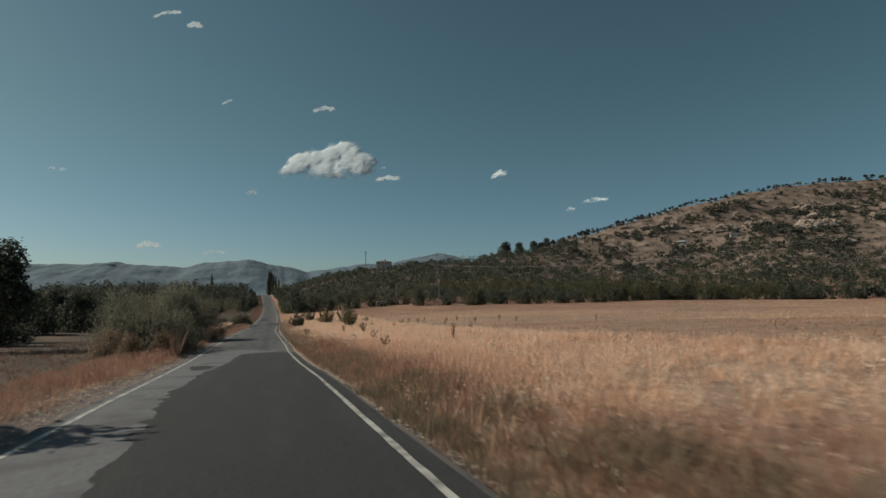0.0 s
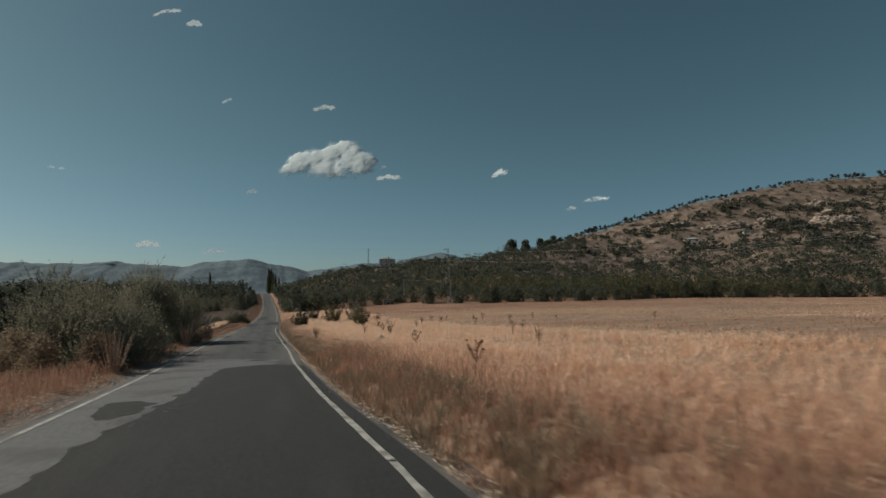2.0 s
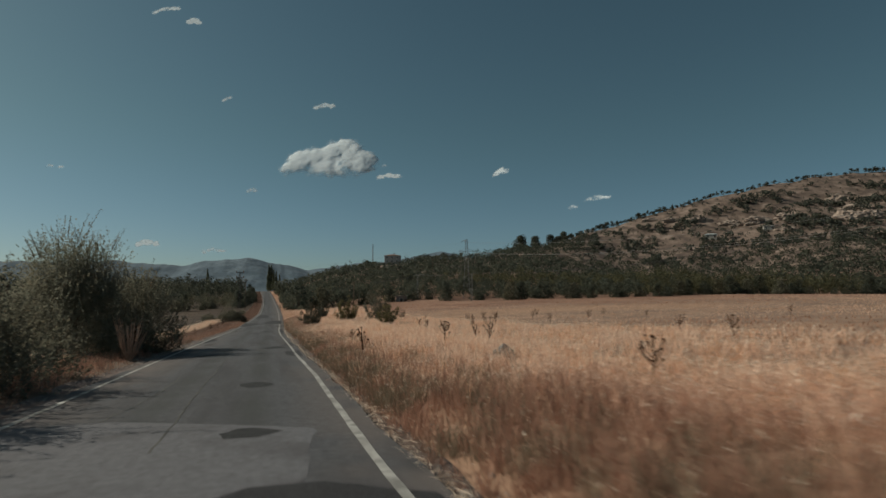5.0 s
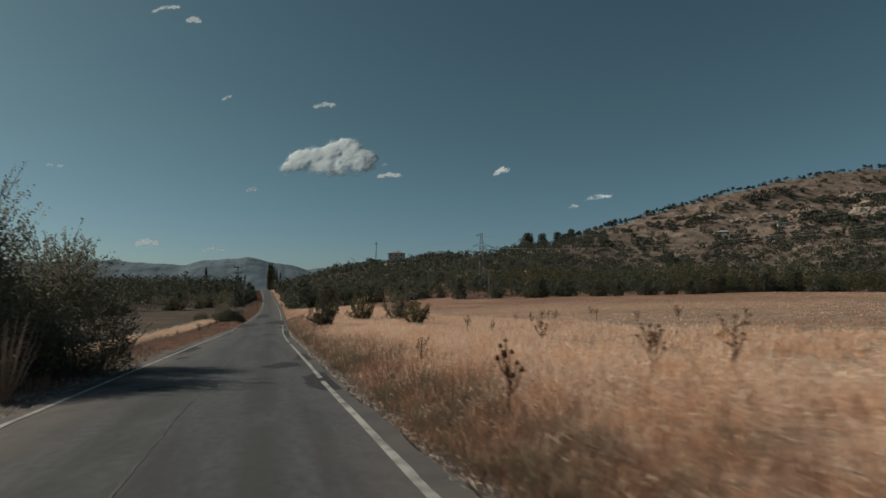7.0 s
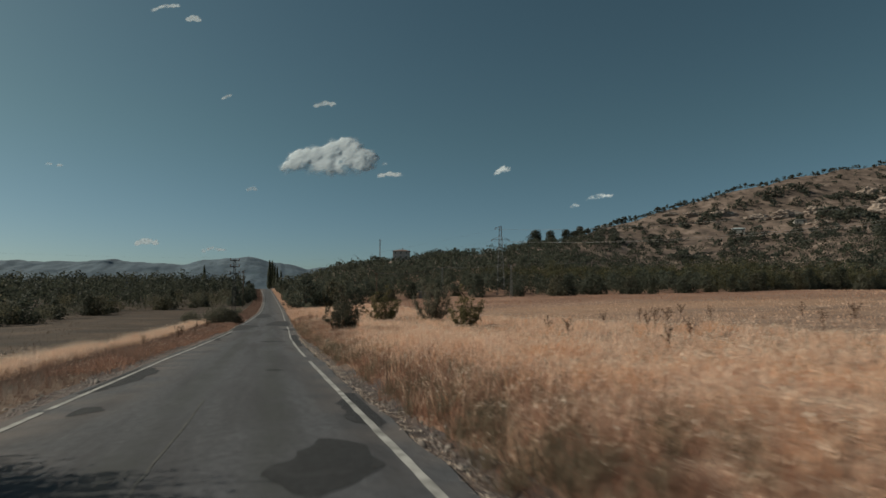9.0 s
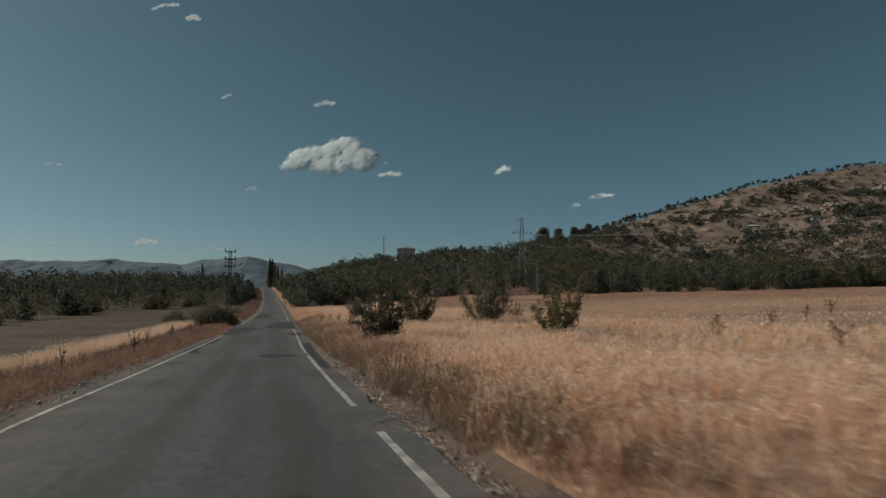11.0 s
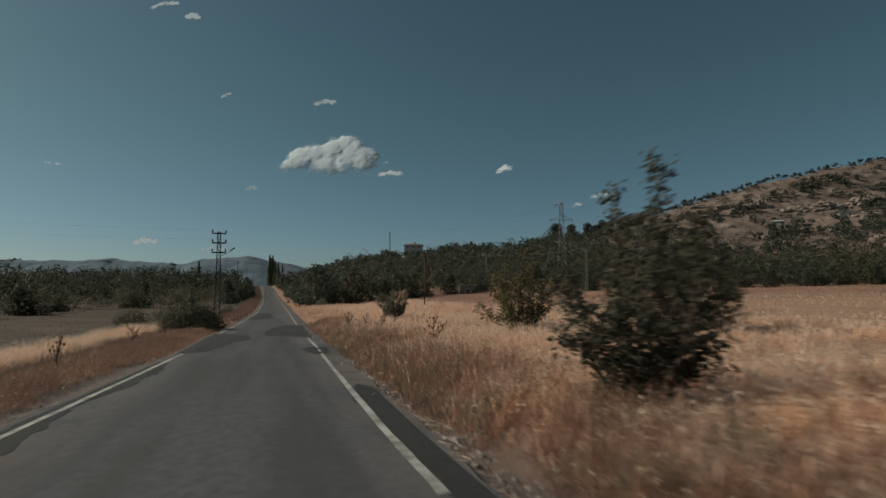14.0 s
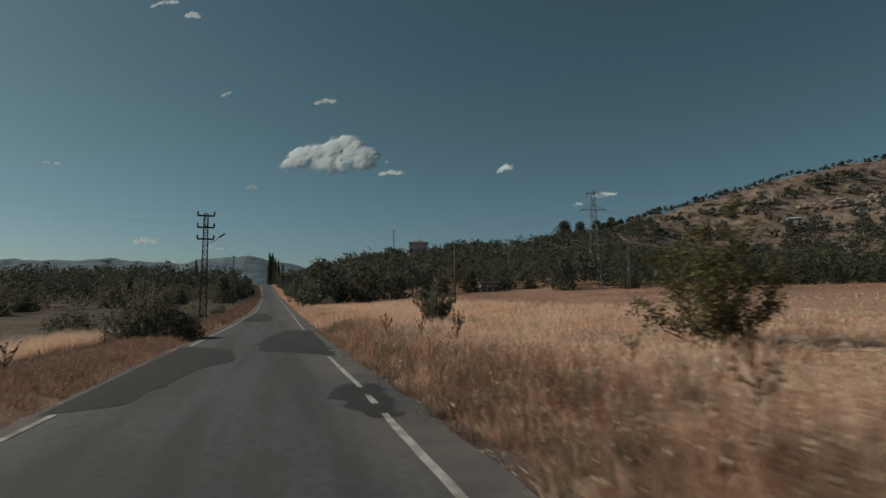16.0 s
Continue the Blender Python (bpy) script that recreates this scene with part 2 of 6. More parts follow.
def ground_material():
    """Straw and bare soil on the plain, reddish stony earth on the hill, a duller grazed field to the left."""
    m = material("dry_ground", [(0.3, (0.15, 0.098, 0.073)), (0.5, (0.23, 0.154, 0.116)), (0.7, (0.32, 0.226, 0.174))], 0.35, 0.95, 0.5, stain=(0.03, (0.34, 0.21, 0.14), 0.6, 0.45, 0.6), bump_scale=6, stretch=(0.5, 1.4, 1.0))
    n, l = m.node_tree.nodes, m.node_tree.links
    shader = n["Principled BSDF"]
    plain = shader.inputs["Base Color"].links[0].from_socket
    geo, sep = n.new("ShaderNodeNewGeometry"), n.new("ShaderNodeSeparateXYZ")
    l.new(geo.outputs["Position"], sep.inputs["Vector"])

    def mixed(a, colours, scale, socket, low, high, wobble):
        tex, ramp = n.new("ShaderNodeTexNoise"), n.new("ShaderNodeValToRGB")
        tex.inputs["Scale"].default_value, tex.inputs["Detail"].default_value, tex.inputs["Roughness"].default_value = scale, 9, 0.65
        l.new(geo.outputs["Position"], tex.inputs["Vector"])
        e = ramp.color_ramp.elements
        e[0].position, e[1].position = 0.36, 0.66
        e[0].color, e[1].color = (*colours[0], 1), (*colours[-1], 1)
        e.new(0.5).color = (*colours[1], 1)
        l.new(tex.outputs["Fac"], ramp.inputs["Fac"])
        rng, add = n.new("ShaderNodeMapRange"), n.new("ShaderNodeMath")
        add.operation = "MULTIPLY_ADD"
        l.new(tex.outputs["Fac"], add.inputs[0])
        add.inputs[1].default_value = wobble
        l.new(socket, add.inputs[2])
        l.new(add.outputs[0], rng.inputs["Value"])
        rng.inputs["From Min"].default_value, rng.inputs["From Max"].default_value = low, high
        mix = n.new("ShaderNodeMix")
        mix.data_type = "RGBA"
        l.new(rng.outputs["Result"], mix.inputs["Factor"])
        l.new(a, mix.inputs["A"])
        l.new(ramp.outputs["Color"], mix.inputs["B"])
        return mix.outputs["Result"]
    plain = mixed(plain, [(0.17, 0.096, 0.068), (0.23, 0.134, 0.096), (0.3, 0.187, 0.137)], 0.06, sep.outputs["Y"], 150, 176, 26)       # russet far side of the field
    out = mixed(plain, [(0.074, 0.057, 0.049), (0.138, 0.102, 0.085), (0.25, 0.192, 0.162)], 0.09, sep.outputs["Z"], 6, 18, 6)
    west = n.new("ShaderNodeMath")
    west.operation = "MULTIPLY"
    west.inputs[1].default_value = -1
    l.new(sep.outputs["X"], west.inputs[0])
    out = mixed(out, [(0.032, 0.021, 0.015), (0.055, 0.036, 0.025), (0.092, 0.06, 0.042)], 0.12, west.outputs[0], 6.0, 9.0, 4)
    l.new(out, shader.inputs["Base Color"])
    return m


M_GROUND = ground_material()
M_ASPHALT_PALE = material("bleached_old_asphalt", [(0.3, (0.0912, 0.0922, 0.1030)), (0.7, (0.1475, 0.1484, 0.1661))], 9.0, 0.92, 0.5, detail=12,
                          stain=(0.5, (0.0679, 0.0660, 0.0731), 0.7, 0.52, 0.64), bump_scale=70)
M_ASPHALT_OLD = material("worn_grey_asphalt", [(0.3, (0.0514, 0.0529, 0.0599)), (0.7, (0.0990, 0.1018, 0.1152))], 7.0, 0.9, 0.5, detail=12,
                         stain=(1.4, (0.0446, 0.0436, 0.0487), 0.75, 0.44, 0.64), bump_scale=90, stretch=(1.0, 0.07, 1.0))
def dusty_edges(m):
    """Pinkish dust towards the road's edges, two darker bands where wheels run."""
    n, l = m.node_tree.nodes, m.node_tree.links
    base = n["Principled BSDF"].inputs["Base Color"]
    geo, sep, tex = n.new("ShaderNodeNewGeometry"), n.new("ShaderNodeSeparateXYZ"), n.new("ShaderNodeTexNoise")
    l.new(geo.outputs["Position"], sep.inputs["Vector"])
    l.new(geo.outputs["Position"], tex.inputs["Vector"])
    tex.inputs["Scale"].default_value, tex.inputs["Detail"].default_value = 0.55, 6

    def calc(op, a, b):
        k = n.new("ShaderNodeMath")
        k.operation = op
        for i, s in enumerate((a, b)):
            if isinstance(s, (int, float)):
                k.inputs[i].default_value = s
            else:
                l.new(s, k.inputs[i])
        return k.outputs[0]

    def span(value, low, high, top):
        r = n.new("ShaderNodeMapRange")
        l.new(value, r.inputs["Value"])
        r.inputs["From Min"].default_value, r.inputs["From Max"].default_value, r.inputs["To Max"].default_value = low, high, top
        return r.outputs["Result"]

    def blend(colour, amount, tone):
        x = n.new("ShaderNodeMix")
        x.data_type = "RGBA"
        l.new(amount, x.inputs["Factor"])
        l.new(colour, x.inputs["A"])
        x.inputs["B"].default_value = (*tone, 1)
        return x.outputs["Result"]
    away = calc("ABSOLUTE", calc("ADD", sep.outputs["X"], 1.2), 0.0)
    dust = calc("MULTIPLY", span(away, 1.5, 3.0, 0.75), span(tex.outputs["Fac"], 0.38, 0.6, 1.0))
    wheel = calc("ABSOLUTE", calc("ADD", away, -0.95), 0.0)
    track = calc("MULTIPLY", calc("SUBTRACT", 1.0, span(wheel, 0.1, 0.5, 1.0)), span(tex.outputs["Fac"], 0.3, 0.55, 0.75))
    out = blend(base.links[0].from_socket, dust, (0.138, 0.118, 0.113))
    l.new(blend(out, track, (0.05, 0.0525, 0.054)), base)


dusty_edges(M_ASPHALT_OLD)
M_ASPHALT_NEW = material("dark_asphalt", [(0.3, (0.0214, 0.0219, 0.0249)), (0.7, (0.0436, 0.0436, 0.0492))], 14.0, 0.88, 1.0, detail=12,
                         stain=(1.6, (0.0582, 0.0582, 0.0643), 0.4, 0.5, 0.75), bump_scale=90, stretch=(1.0, 0.12, 1.0))
M_ASPHALT_FRESH = material("fresh_black_asphalt", [(0.3, (0.0165, 0.0174, 0.0199)), (0.7, (0.0340, 0.0350, 0.0387))], 9.0, 0.88, 0.5, detail=12,
                           stain=(2.2, (0.0533, 0.0534, 0.0587), 0.5, 0.55, 0.75), bump_scale=90)
M_LINE = material("worn_white_road_paint", [(0.3, (0.21, 0.207, 0.2)), (0.55, (0.40, 0.397, 0.385))], 3.0, 0.8, 0.25, stain=(2.6, (0.12, 0.118, 0.113), 0.85, 0.44, 0.68))
# far haze is mixed into this base colour, which makes it pale blue-grey
M_MOUNTAIN = material("haze_coloured_mountain", [(0.32, (0.08, 0.116, 0.152)), (0.5, (0.10, 0.14, 0.182)), (0.68, (0.124, 0.164, 0.204))], 0.008, 1.0, 0.0, detail=12, stain=(0.05, (0.072, 0.104, 0.13), 0.8, 0.46, 0.62))

# ---------------------------------------------------------------- ground
def axis(stops):
    out = []
    for a, b, step in stops:
        out += list(np.arange(a, b, step))
    return np.array(out + [stops[-1][1]], float)


gx = axis([(-5000, -1000, 400), (-1000, -300, 70), (-300, -60, 12), (-60, -14, 2.3), (-14, -2, 0.6), (-2, 8, 0.5), (8, 30, 1.1), (30, 100, 3.5), (100, 900, 10), (900, 1500, 60), (1500, 5000, 400)])
gy = axis([(-800, -100, 50), (-100, -10, 6), (-10, 140, 1.2), (140, 260, 3), (260, 900, 10), (900, 1500, 60), (1500, 5000, 400)])
GX, GY = np.meshgrid(gx, gy)
GZ = land(GX, GY)
idx = np.arange(GX.size).reshape(GX.shape)
quads = np.stack([idx[:-1, :-1], idx[:-1, 1:], idx[1:, 1:], idx[1:, :-1]], -1).reshape(-1, 4)
ground = new("ground", array_mesh("ground", np.stack([GX, GY, GZ], -1).reshape(-1, 3), quads, M_GROUND, True))
tagged(ground, "dry earth ground with sun-bleached straw and bare soil", "ground", kind="structure")

# ---------------------------------------------------------------- road
def ribbon(name, y0, y1, left_edge, right_edge, lift, mat, step=0.5, across=2):
    """A strip along the road between two offsets from its centre (functions of y)."""
    ys = np.arange(y0, y1 + step / 2, step)
    rows = []
    for k in range(across + 1):
        f = k / across
        off = left_edge(ys) * (1 - f) + right_edge(ys) * f
        rows.append(np.stack([road_x(ys) + off, ys, road_z(ys) + lift - 0.004 * off * off], -1))
    v = np.stack(rows, 1)
    i = np.arange(v.shape[0] * v.shape[1]).reshape(v.shape[:2])
    f = np.stack([i[:-1, :-1], i[:-1, 1:], i[1:, 1:], i[1:, :-1]], -1).reshape(-1, 4)
    return new(name, array_mesh(name, v.reshape(-1, 3), f, mat, True))


road = ribbon("road", -90, 520, lambda y: left_edge(y) + 0.07 * fractal(y, y * 0, 1.5, 4, 11), lambda y: right_edge(y) + 0.07 * fractal(y, y * 0, 1.5, 4, 12), 0.0, M_ASPHALT_OLD, 0.5, 10)
tagged(road, "narrow worn asphalt country road, patched and sun-bleached", "road", kind="structure")


def land_mountain(name, y_far, x0, x1, crest, seed, label):
    xs, rows = np.linspace(x0, x1, 800), 48
    v = []
    for k in range(rows):
        f = k / (rows - 1)
        down = 900 * (1 - f)
        spur = 1 - 2 * np.abs(fractal(xs + 0.25 * down, down * 0.35, 150, 6, seed))       # spurs and gullies that run downhill
        knoll = 1 - 2 * np.abs(fractal(xs, xs * 0 + down, 230, 4, seed + 7))
        h = crest(xs) * ease(0, 1, f) + (3 * spur + 2.5 * knoll) * ease(0, 0.25, f) * (1 - 0.9 * ease(0.7, 0.95, f))
        v.append(np.stack([xs, xs * 0 + y_far - down + 20 * fractal(xs, xs * 0 + k * 35, 200, 3, seed + 3), h - 8], -1))
    v = np.stack(v, 0)
    i = np.arange(v.shape[0] * v.shape[1]).reshape(v.shape[:2])
    f = np.stack([i[:-1, :-1], i[:-1, 1:], i[1:, 1:], i[1:, :-1]], -1).reshape(-1, 4)
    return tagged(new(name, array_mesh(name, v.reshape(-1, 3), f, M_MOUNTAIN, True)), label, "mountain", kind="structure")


CREST_X = np.array([-3500, -2200, -1389, -1150, -991, -820, -640, -468, -315, -126, 0, 100, 220, 300, 417, 560, 760, 930, 1066, 1150, 1240, 1400, 1700, 2600], float)
CREST_H = np.array([120, 190, 192, 182, 184, 196, 178, 180, 210, 228, 208, 182, 156, 165, 195, 205, 225, 262, 294, 280, 250, 215, 180, 120], float)
land_mountain("mountain_range", 3600, -3500, 2600, lambda xs: np.interp(xs, CREST_X, CREST_H) + 7 * fractal(xs, xs * 0, 90, 5, 31) + 5 * (0.5 - np.abs(fractal(xs, xs * 0, 190, 3, 33))), 21, "bare mountain range far across the plain, haze put into its blue-grey colour")

# ---------------------------------------------------------------- road markings, repairs, verges
M_GRAVEL = material("pinkish_grey_gravel", [(0.3, (0.042, 0.034, 0.034)), (0.55, (0.085, 0.068, 0.067)), (0.75, (0.165, 0.136, 0.131))], 14.0, 0.95, 1.0,
                    stain=(0.7, (0.155, 0.105, 0.082), 0.7, 0.45, 0.6), bump_scale=45)
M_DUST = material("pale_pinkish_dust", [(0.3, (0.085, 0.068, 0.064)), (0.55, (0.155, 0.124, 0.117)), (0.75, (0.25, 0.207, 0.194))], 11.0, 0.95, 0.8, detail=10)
M_CRACK = material("tar_filled_crack", [(0.35, (0.042, 0.042, 0.042)), (0.6, (0.085, 0.084, 0.082))], 1.2, 0.8, 0.0)


def rough(f, amount, scale, seed):
    return lambda y: f(y) + amount * fractal(y, y * 0 + 3.7 * seed, scale, 4, seed)


SEGMENTS = [(RIGHT_LINE, a, b) for a, b in ((-90, 18.3), (18.55, 19.6), (19.85, 22.0), (22.15, 64.2), (65.0, 85.6), (88.0, 102.0), (103.1, 120.7), (121.7, 122.7), (123.8, 131.4), (151, 205), (206, 418))]
SEGMENTS += [(LEFT_LINE, a, b) for a, b in ((-90, 75.6), (75.9, 122.5), (138.1, 240), (243, 418))]
for k, (line, a, b) in enumerate(SEGMENTS):
    wide = 0.064
    mark = ribbon("road_marking", a, b, rough(lambda y, f=line: f(y) - wide, 0.012, 0.7, 40 + k), rough(lambda y, f=line: f(y) + wide, 0.012, 0.7, 70 + k), 0.008, M_LINE, min(0.4, (b - a) / 6), 1)
    tagged(mark, "worn white edge line painted on the asphalt", "road marking", "edge lines", "structure")

tagged(ribbon("pale_asphalt", -90, 46, lambda y: left_edge(y) + 0.15, rough(table(-90, -1.2, 38, -0.9, 41, 1.2, 44, 1.6, 46, -2.0), 0.15, 1.2, 99), 0.0025, M_ASPHALT_PALE, 0.3, 10), "bleached pale old asphalt surface", "road surface", kind="structure")


def inside(f):
    return lambda y: np.clip(f(y), left_edge(y) + 0.12, right_edge(y) - 0.12)


repairs = itertools.count()


def repair(a, b, lo, hi, rag, label):
    """A dark asphalt repair between two offsets from the centre, with ragged edges."""
    k = next(repairs)
    fresh = "ragged" in label or "small" in label
    ob = ribbon("asphalt_patch", a, b, inside(rough(lo, rag * 1.3, 0.5, 100 + k)), inside(rough(hi, rag * 1.3, 0.5, 130 + k)), 0.0042 + 0.0001 * k, M_ASPHALT_FRESH if fresh else M_ASPHALT_NEW, min(0.12, (b - a) / 20), 14 if b - a > 8 else 8)
    return tagged(ob, label, "road repair", "asphalt repairs", "structure")


repair(-90, 40.9, table(-90, -1.4, 7, -1.4, 18, -2.15, 25, -2.0, 31.5, -1.35, 35.3, -1.2, 38, -1.1, 39.8, -0.8, 40.9, 0.6), table(-90, 3.05, 39.6, 3.05, 40.4, 2.1, 40.9, 1.3), 0.10, "long dark asphalt resurfacing over half the road")
repair(27.4, 30.3, table(27.4, -2.4, 28, -2.7, 29.4, -2.85, 30.3, -2.8), table(27.4, -2.1, 28.2, -1.85, 29.6, -1.75, 30.3, -2.2), 0.08, "small dark repair in the asphalt")
repair(43.6, 44.4, table(43.6, 0.2, 44, 0.0, 44.4, 0.3), table(43.6, 0.7, 44, 1.0, 44.4, 0.6), 0.05, "small dark repair in the asphalt")
repair(50.1, 51.4, table(50.1, 0.35, 50.5, 0.1, 51, 0.08, 51.4, 0.4), table(50.1, 0.7, 50.5, 0.95, 51, 0.95, 51.4, 0.6), 0.04, "small round dark repair in the asphalt")
repair(63.2, 64.5, table(63.2, -2.0, 63.6, -2.35, 64.1, -2.4, 64.5, -2.0), table(63.2, -1.8, 63.6, -1.4, 64.1, -1.35, 64.5, -1.7), 0.05, "small round dark repair in the asphalt")
repair(68.4, 71.2, table(68.4, 0.95, 68.7, 0.74, 69.4, 0.56, 69.8, 0.6, 70.0, 0.85, 70.6, 1.08, 71.2, 1.28), table(68.4, 1.1, 68.9, 1.68, 69.6, 1.92, 70.5, 1.94, 70.9, 1.75, 71.2, 1.5), 0.07, "ragged dark asphalt repair")
repair(81.9, 82.6, table(81.9, 0.75, 82.2, 0.6, 82.6, 0.8), table(81.9, 0.95, 82.2, 1.25, 82.6, 1.0), 0.05, "small dark repair in the asphalt")
repair(62.2, 66.6, table(62.2, 2.0, 63.2, 1.7, 65, 1.65, 66.6, 2.2), table(62.2, 2.6, 63.2, 3.0, 65, 3.0, 66.6, 2.7), 0.10, "dark asphalt repair along the edge line")
repair(71.8, 76.0, table(71.8, 2.2, 73, 2.0, 75, 2.1, 76, 2.4), table(71.8, 2.5, 73, 3.0, 75, 3.1, 76, 2.6), 0.10, "dark asphalt repair along the edge line")
repair(74.8, 75.9, table(74.8, -2.95, 75.9, -3.0), table(74.8, -2.85, 75.3, -2.4, 75.9, -2.7), 0.05, "small dark repair in the asphalt")
repair(78.5, 85.5, table(78.5, -4.2, 85.5, -4.2), table(78.5, -3.6, 80, -3.0, 83, -2.7, 85.5, -3.2), 0.10, "dark asphalt repair along the edge line")
repair(96, 111.5, table(96, 2.5, 98, 2.44, 110, 2.42, 111.5, 2.7), table(96, 2.9, 98, 3.3, 110, 3.3, 111.5, 2.9), 0.08, "dark asphalt strip along the road's edge")
repair(101.05, 103.1, table(101.05, 0.72, 101.4, 0.5, 101.7, 0.38, 102.1, 0.28, 102.6, 0.4, 103.1, 0.7), table(101.05, 1.05, 101.4, 1.18, 101.62, 1.25, 101.8, 1.95, 102.3, 1.92, 102.6, 1.5, 103.1, 0.95), 0.06, "ragged dark asphalt repair")
repair(104.9, 112.8, table(104.9, -2.6, 106, -3.2, 112.8, -3.2), table(104.9, -2.3, 105.3, -2.15, 106.2, -2.5, 107.6, -2.55, 110, -2.75, 112.8, -2.5), 0.08, "dark asphalt repair along the edge line")
repair(110, 119, table(110, -3.6, 119, -3.6), table(110, -3.0, 112, -2.5, 116, -2.3, 119, -2.6), 0.10, "dark asphalt repair along the edge line")
repair(120.4, 124.4, table(120.4, 2.45, 121.3, 2.15, 122.6, 2.05, 124.4, 2.4), table(120.4, 3.0, 124.4, 3.2), 0.12, "dark asphalt repair along the edge line")
repair(122.1, 137.6, table(122.1, -3.1, 124, -3.3, 137.6, -2.9), table(122.1, -3.0, 122.5, -2.3, 122.75, -1.67, 124.8, -1.49, 126.6, -1.25, 128.4, -1.08, 130.5, -0.35, 133, -0.42, 135, -0.58, 137.6, -2.3), 0.10, "broad dark asphalt repair reaching in from the edge")
repair(131.6, 150, table(131.6, 3.0, 132.4, 2.4, 133.1, 1.6, 134.2, 0.3, 138, 0.2, 141.8, 0.42, 146, 0.9, 150, 1.5), table(131.6, 3.1, 150, 3.1), 0.10, "broad dark asphalt repair across one lane")
repair(165, 190, table(165, -1.8, 172, -2.6, 190, -2.0), table(165, -0.8, 172, 0.4, 190, -0.6), 0.15, "long dark asphalt repair")

for k, (a, b, off) in enumerate(((43, 76, table(43, -0.75, 50, -0.8, 60, -0.85, 76, -0.7)), (46, 54, table(46, -2.0, 50, -1.7, 54, -1.75)))):
    w = 0.02
    ob = ribbon("road_crack", a, b, rough(lambda y, f=off: f(y) - w, 0.05, 1.5, 160 + k), rough(lambda y, f=off: f(y) + w, 0.05, 1.5, 160 + k), 0.0038, M_CRACK, 0.2, 1)
    tagged(ob, "long dark tarred crack in the road surface", "crack", kind="structure")


def zigzag(seed, y0, off0, heading, length, w):
    """A jagged crack: a tapering strip along a wandering line, in places along and off the road's centre."""
    r = np.random.default_rng(seed)
    n = max(4, int(length / 0.06))
    turn = heading + np.cumsum(r.normal(0, 0.45, n)) * 0.5 + r.normal(0, 0.5, n)
    ys, offs = y0 + np.cumsum(np.cos(turn)) * length / n, off0 + np.cumsum(np.sin(turn)) * length / n
    half = w * np.sin(np.linspace(0.15, 3.0, n)) * r.uniform(0.35, 1.3, n)
    z = road_z(ys) - 0.004 * offs * offs + 0.0075
    a = np.stack([road_x(ys) + offs - half * np.cos(turn), ys + half * np.sin(turn), z], -1)
    b = np.stack([road_x(ys) + offs + half * np.cos(turn), ys - half * np.sin(turn), z], -1)
    i = np.arange(n - 1)
    f = np.stack([2 * i, 2 * i + 1, 2 * i + 3, 2 * i + 2], -1)
    return tagged(new("road_crack", array_mesh("road_crack", np.stack([a, b], 1).reshape(-1, 3), f, M_CRACK)), "jagged crack in the broken asphalt", "crack", kind="structure")


for k, (y0, off0, heading, length, w) in enumerate(((28.2, -2.3, 1.2, 0.9, 0.02), (28.5, -1.95, 0.9, 0.7, 0.03), (28.6, -1.5, 1.9, 0.5, 0.035), (28.9, -1.35, 0.5, 0.8, 0.03), (29.3, -1.25, 1.4, 0.7, 0.025), (28.3, -1.2, 1.1, 0.6, 0.02),
                                                    (27.2, -2.1, 1.5, 0.9, 0.012), (29.6, -1.1, 1.0, 0.6, 0.02), (96.4, 2.85, 1.2, 0.8, 0.02), (94.0, 2.6, 0.4, 1.6, 0.015), (98.5, 2.7, -0.3, 1.8, 0.018), (85.8, 2.2, 0.3, 1.9, 0.03), (60.5, 2.5, 0.1, 2.2, 0.02), (104, -2.3, 0.2, 3.0, 0.012))):
    zigzag(900 + k, y0, off0, heading, length, w)

# broken pits where the surface has worn through
rng = np.random.default_rng(5)
pit_v, pit_f = [], []
for y0, off0, along, side_, n in ((91.9, 0.55, 0.55, 0.25, 46), (93.4, 0.9, 0.1, 0.1, 4), (28.0, -1.5, 0.6, 0.35, 40), (26.9, -1.9, 0.5, 0.3, 22)):
    for k in range(n):
        cy, co, r_ = y0 + rng.normal(0, along * 0.6), off0 + rng.normal(0, side_ * 0.7), rng.uniform(0.012, 0.05)
        a = np.sort(rng.uniform(0, 6.28, 7))
        ys, os_ = cy + r_ * 1.3 * np.sin(a) * rng.uniform(0.6, 1.2, 7), co + r_ * np.cos(a) * rng.uniform(0.6, 1.2, 7)
        pit_f.append([len(pit_v) * 7 + j for j in range(7)])
        pit_v.append(np.stack([road_x(ys) + os_, ys, road_z(ys) - 0.004 * os_ * os_ + 0.0078 + 0.00002 * k], -1))
tagged(new("asphalt_pits", array_mesh("asphalt_pits", np.concatenate(pit_v), np.array(pit_f), M_CRACK)), "cluster of small worn pits in the asphalt", "road damage", kind="stuff")


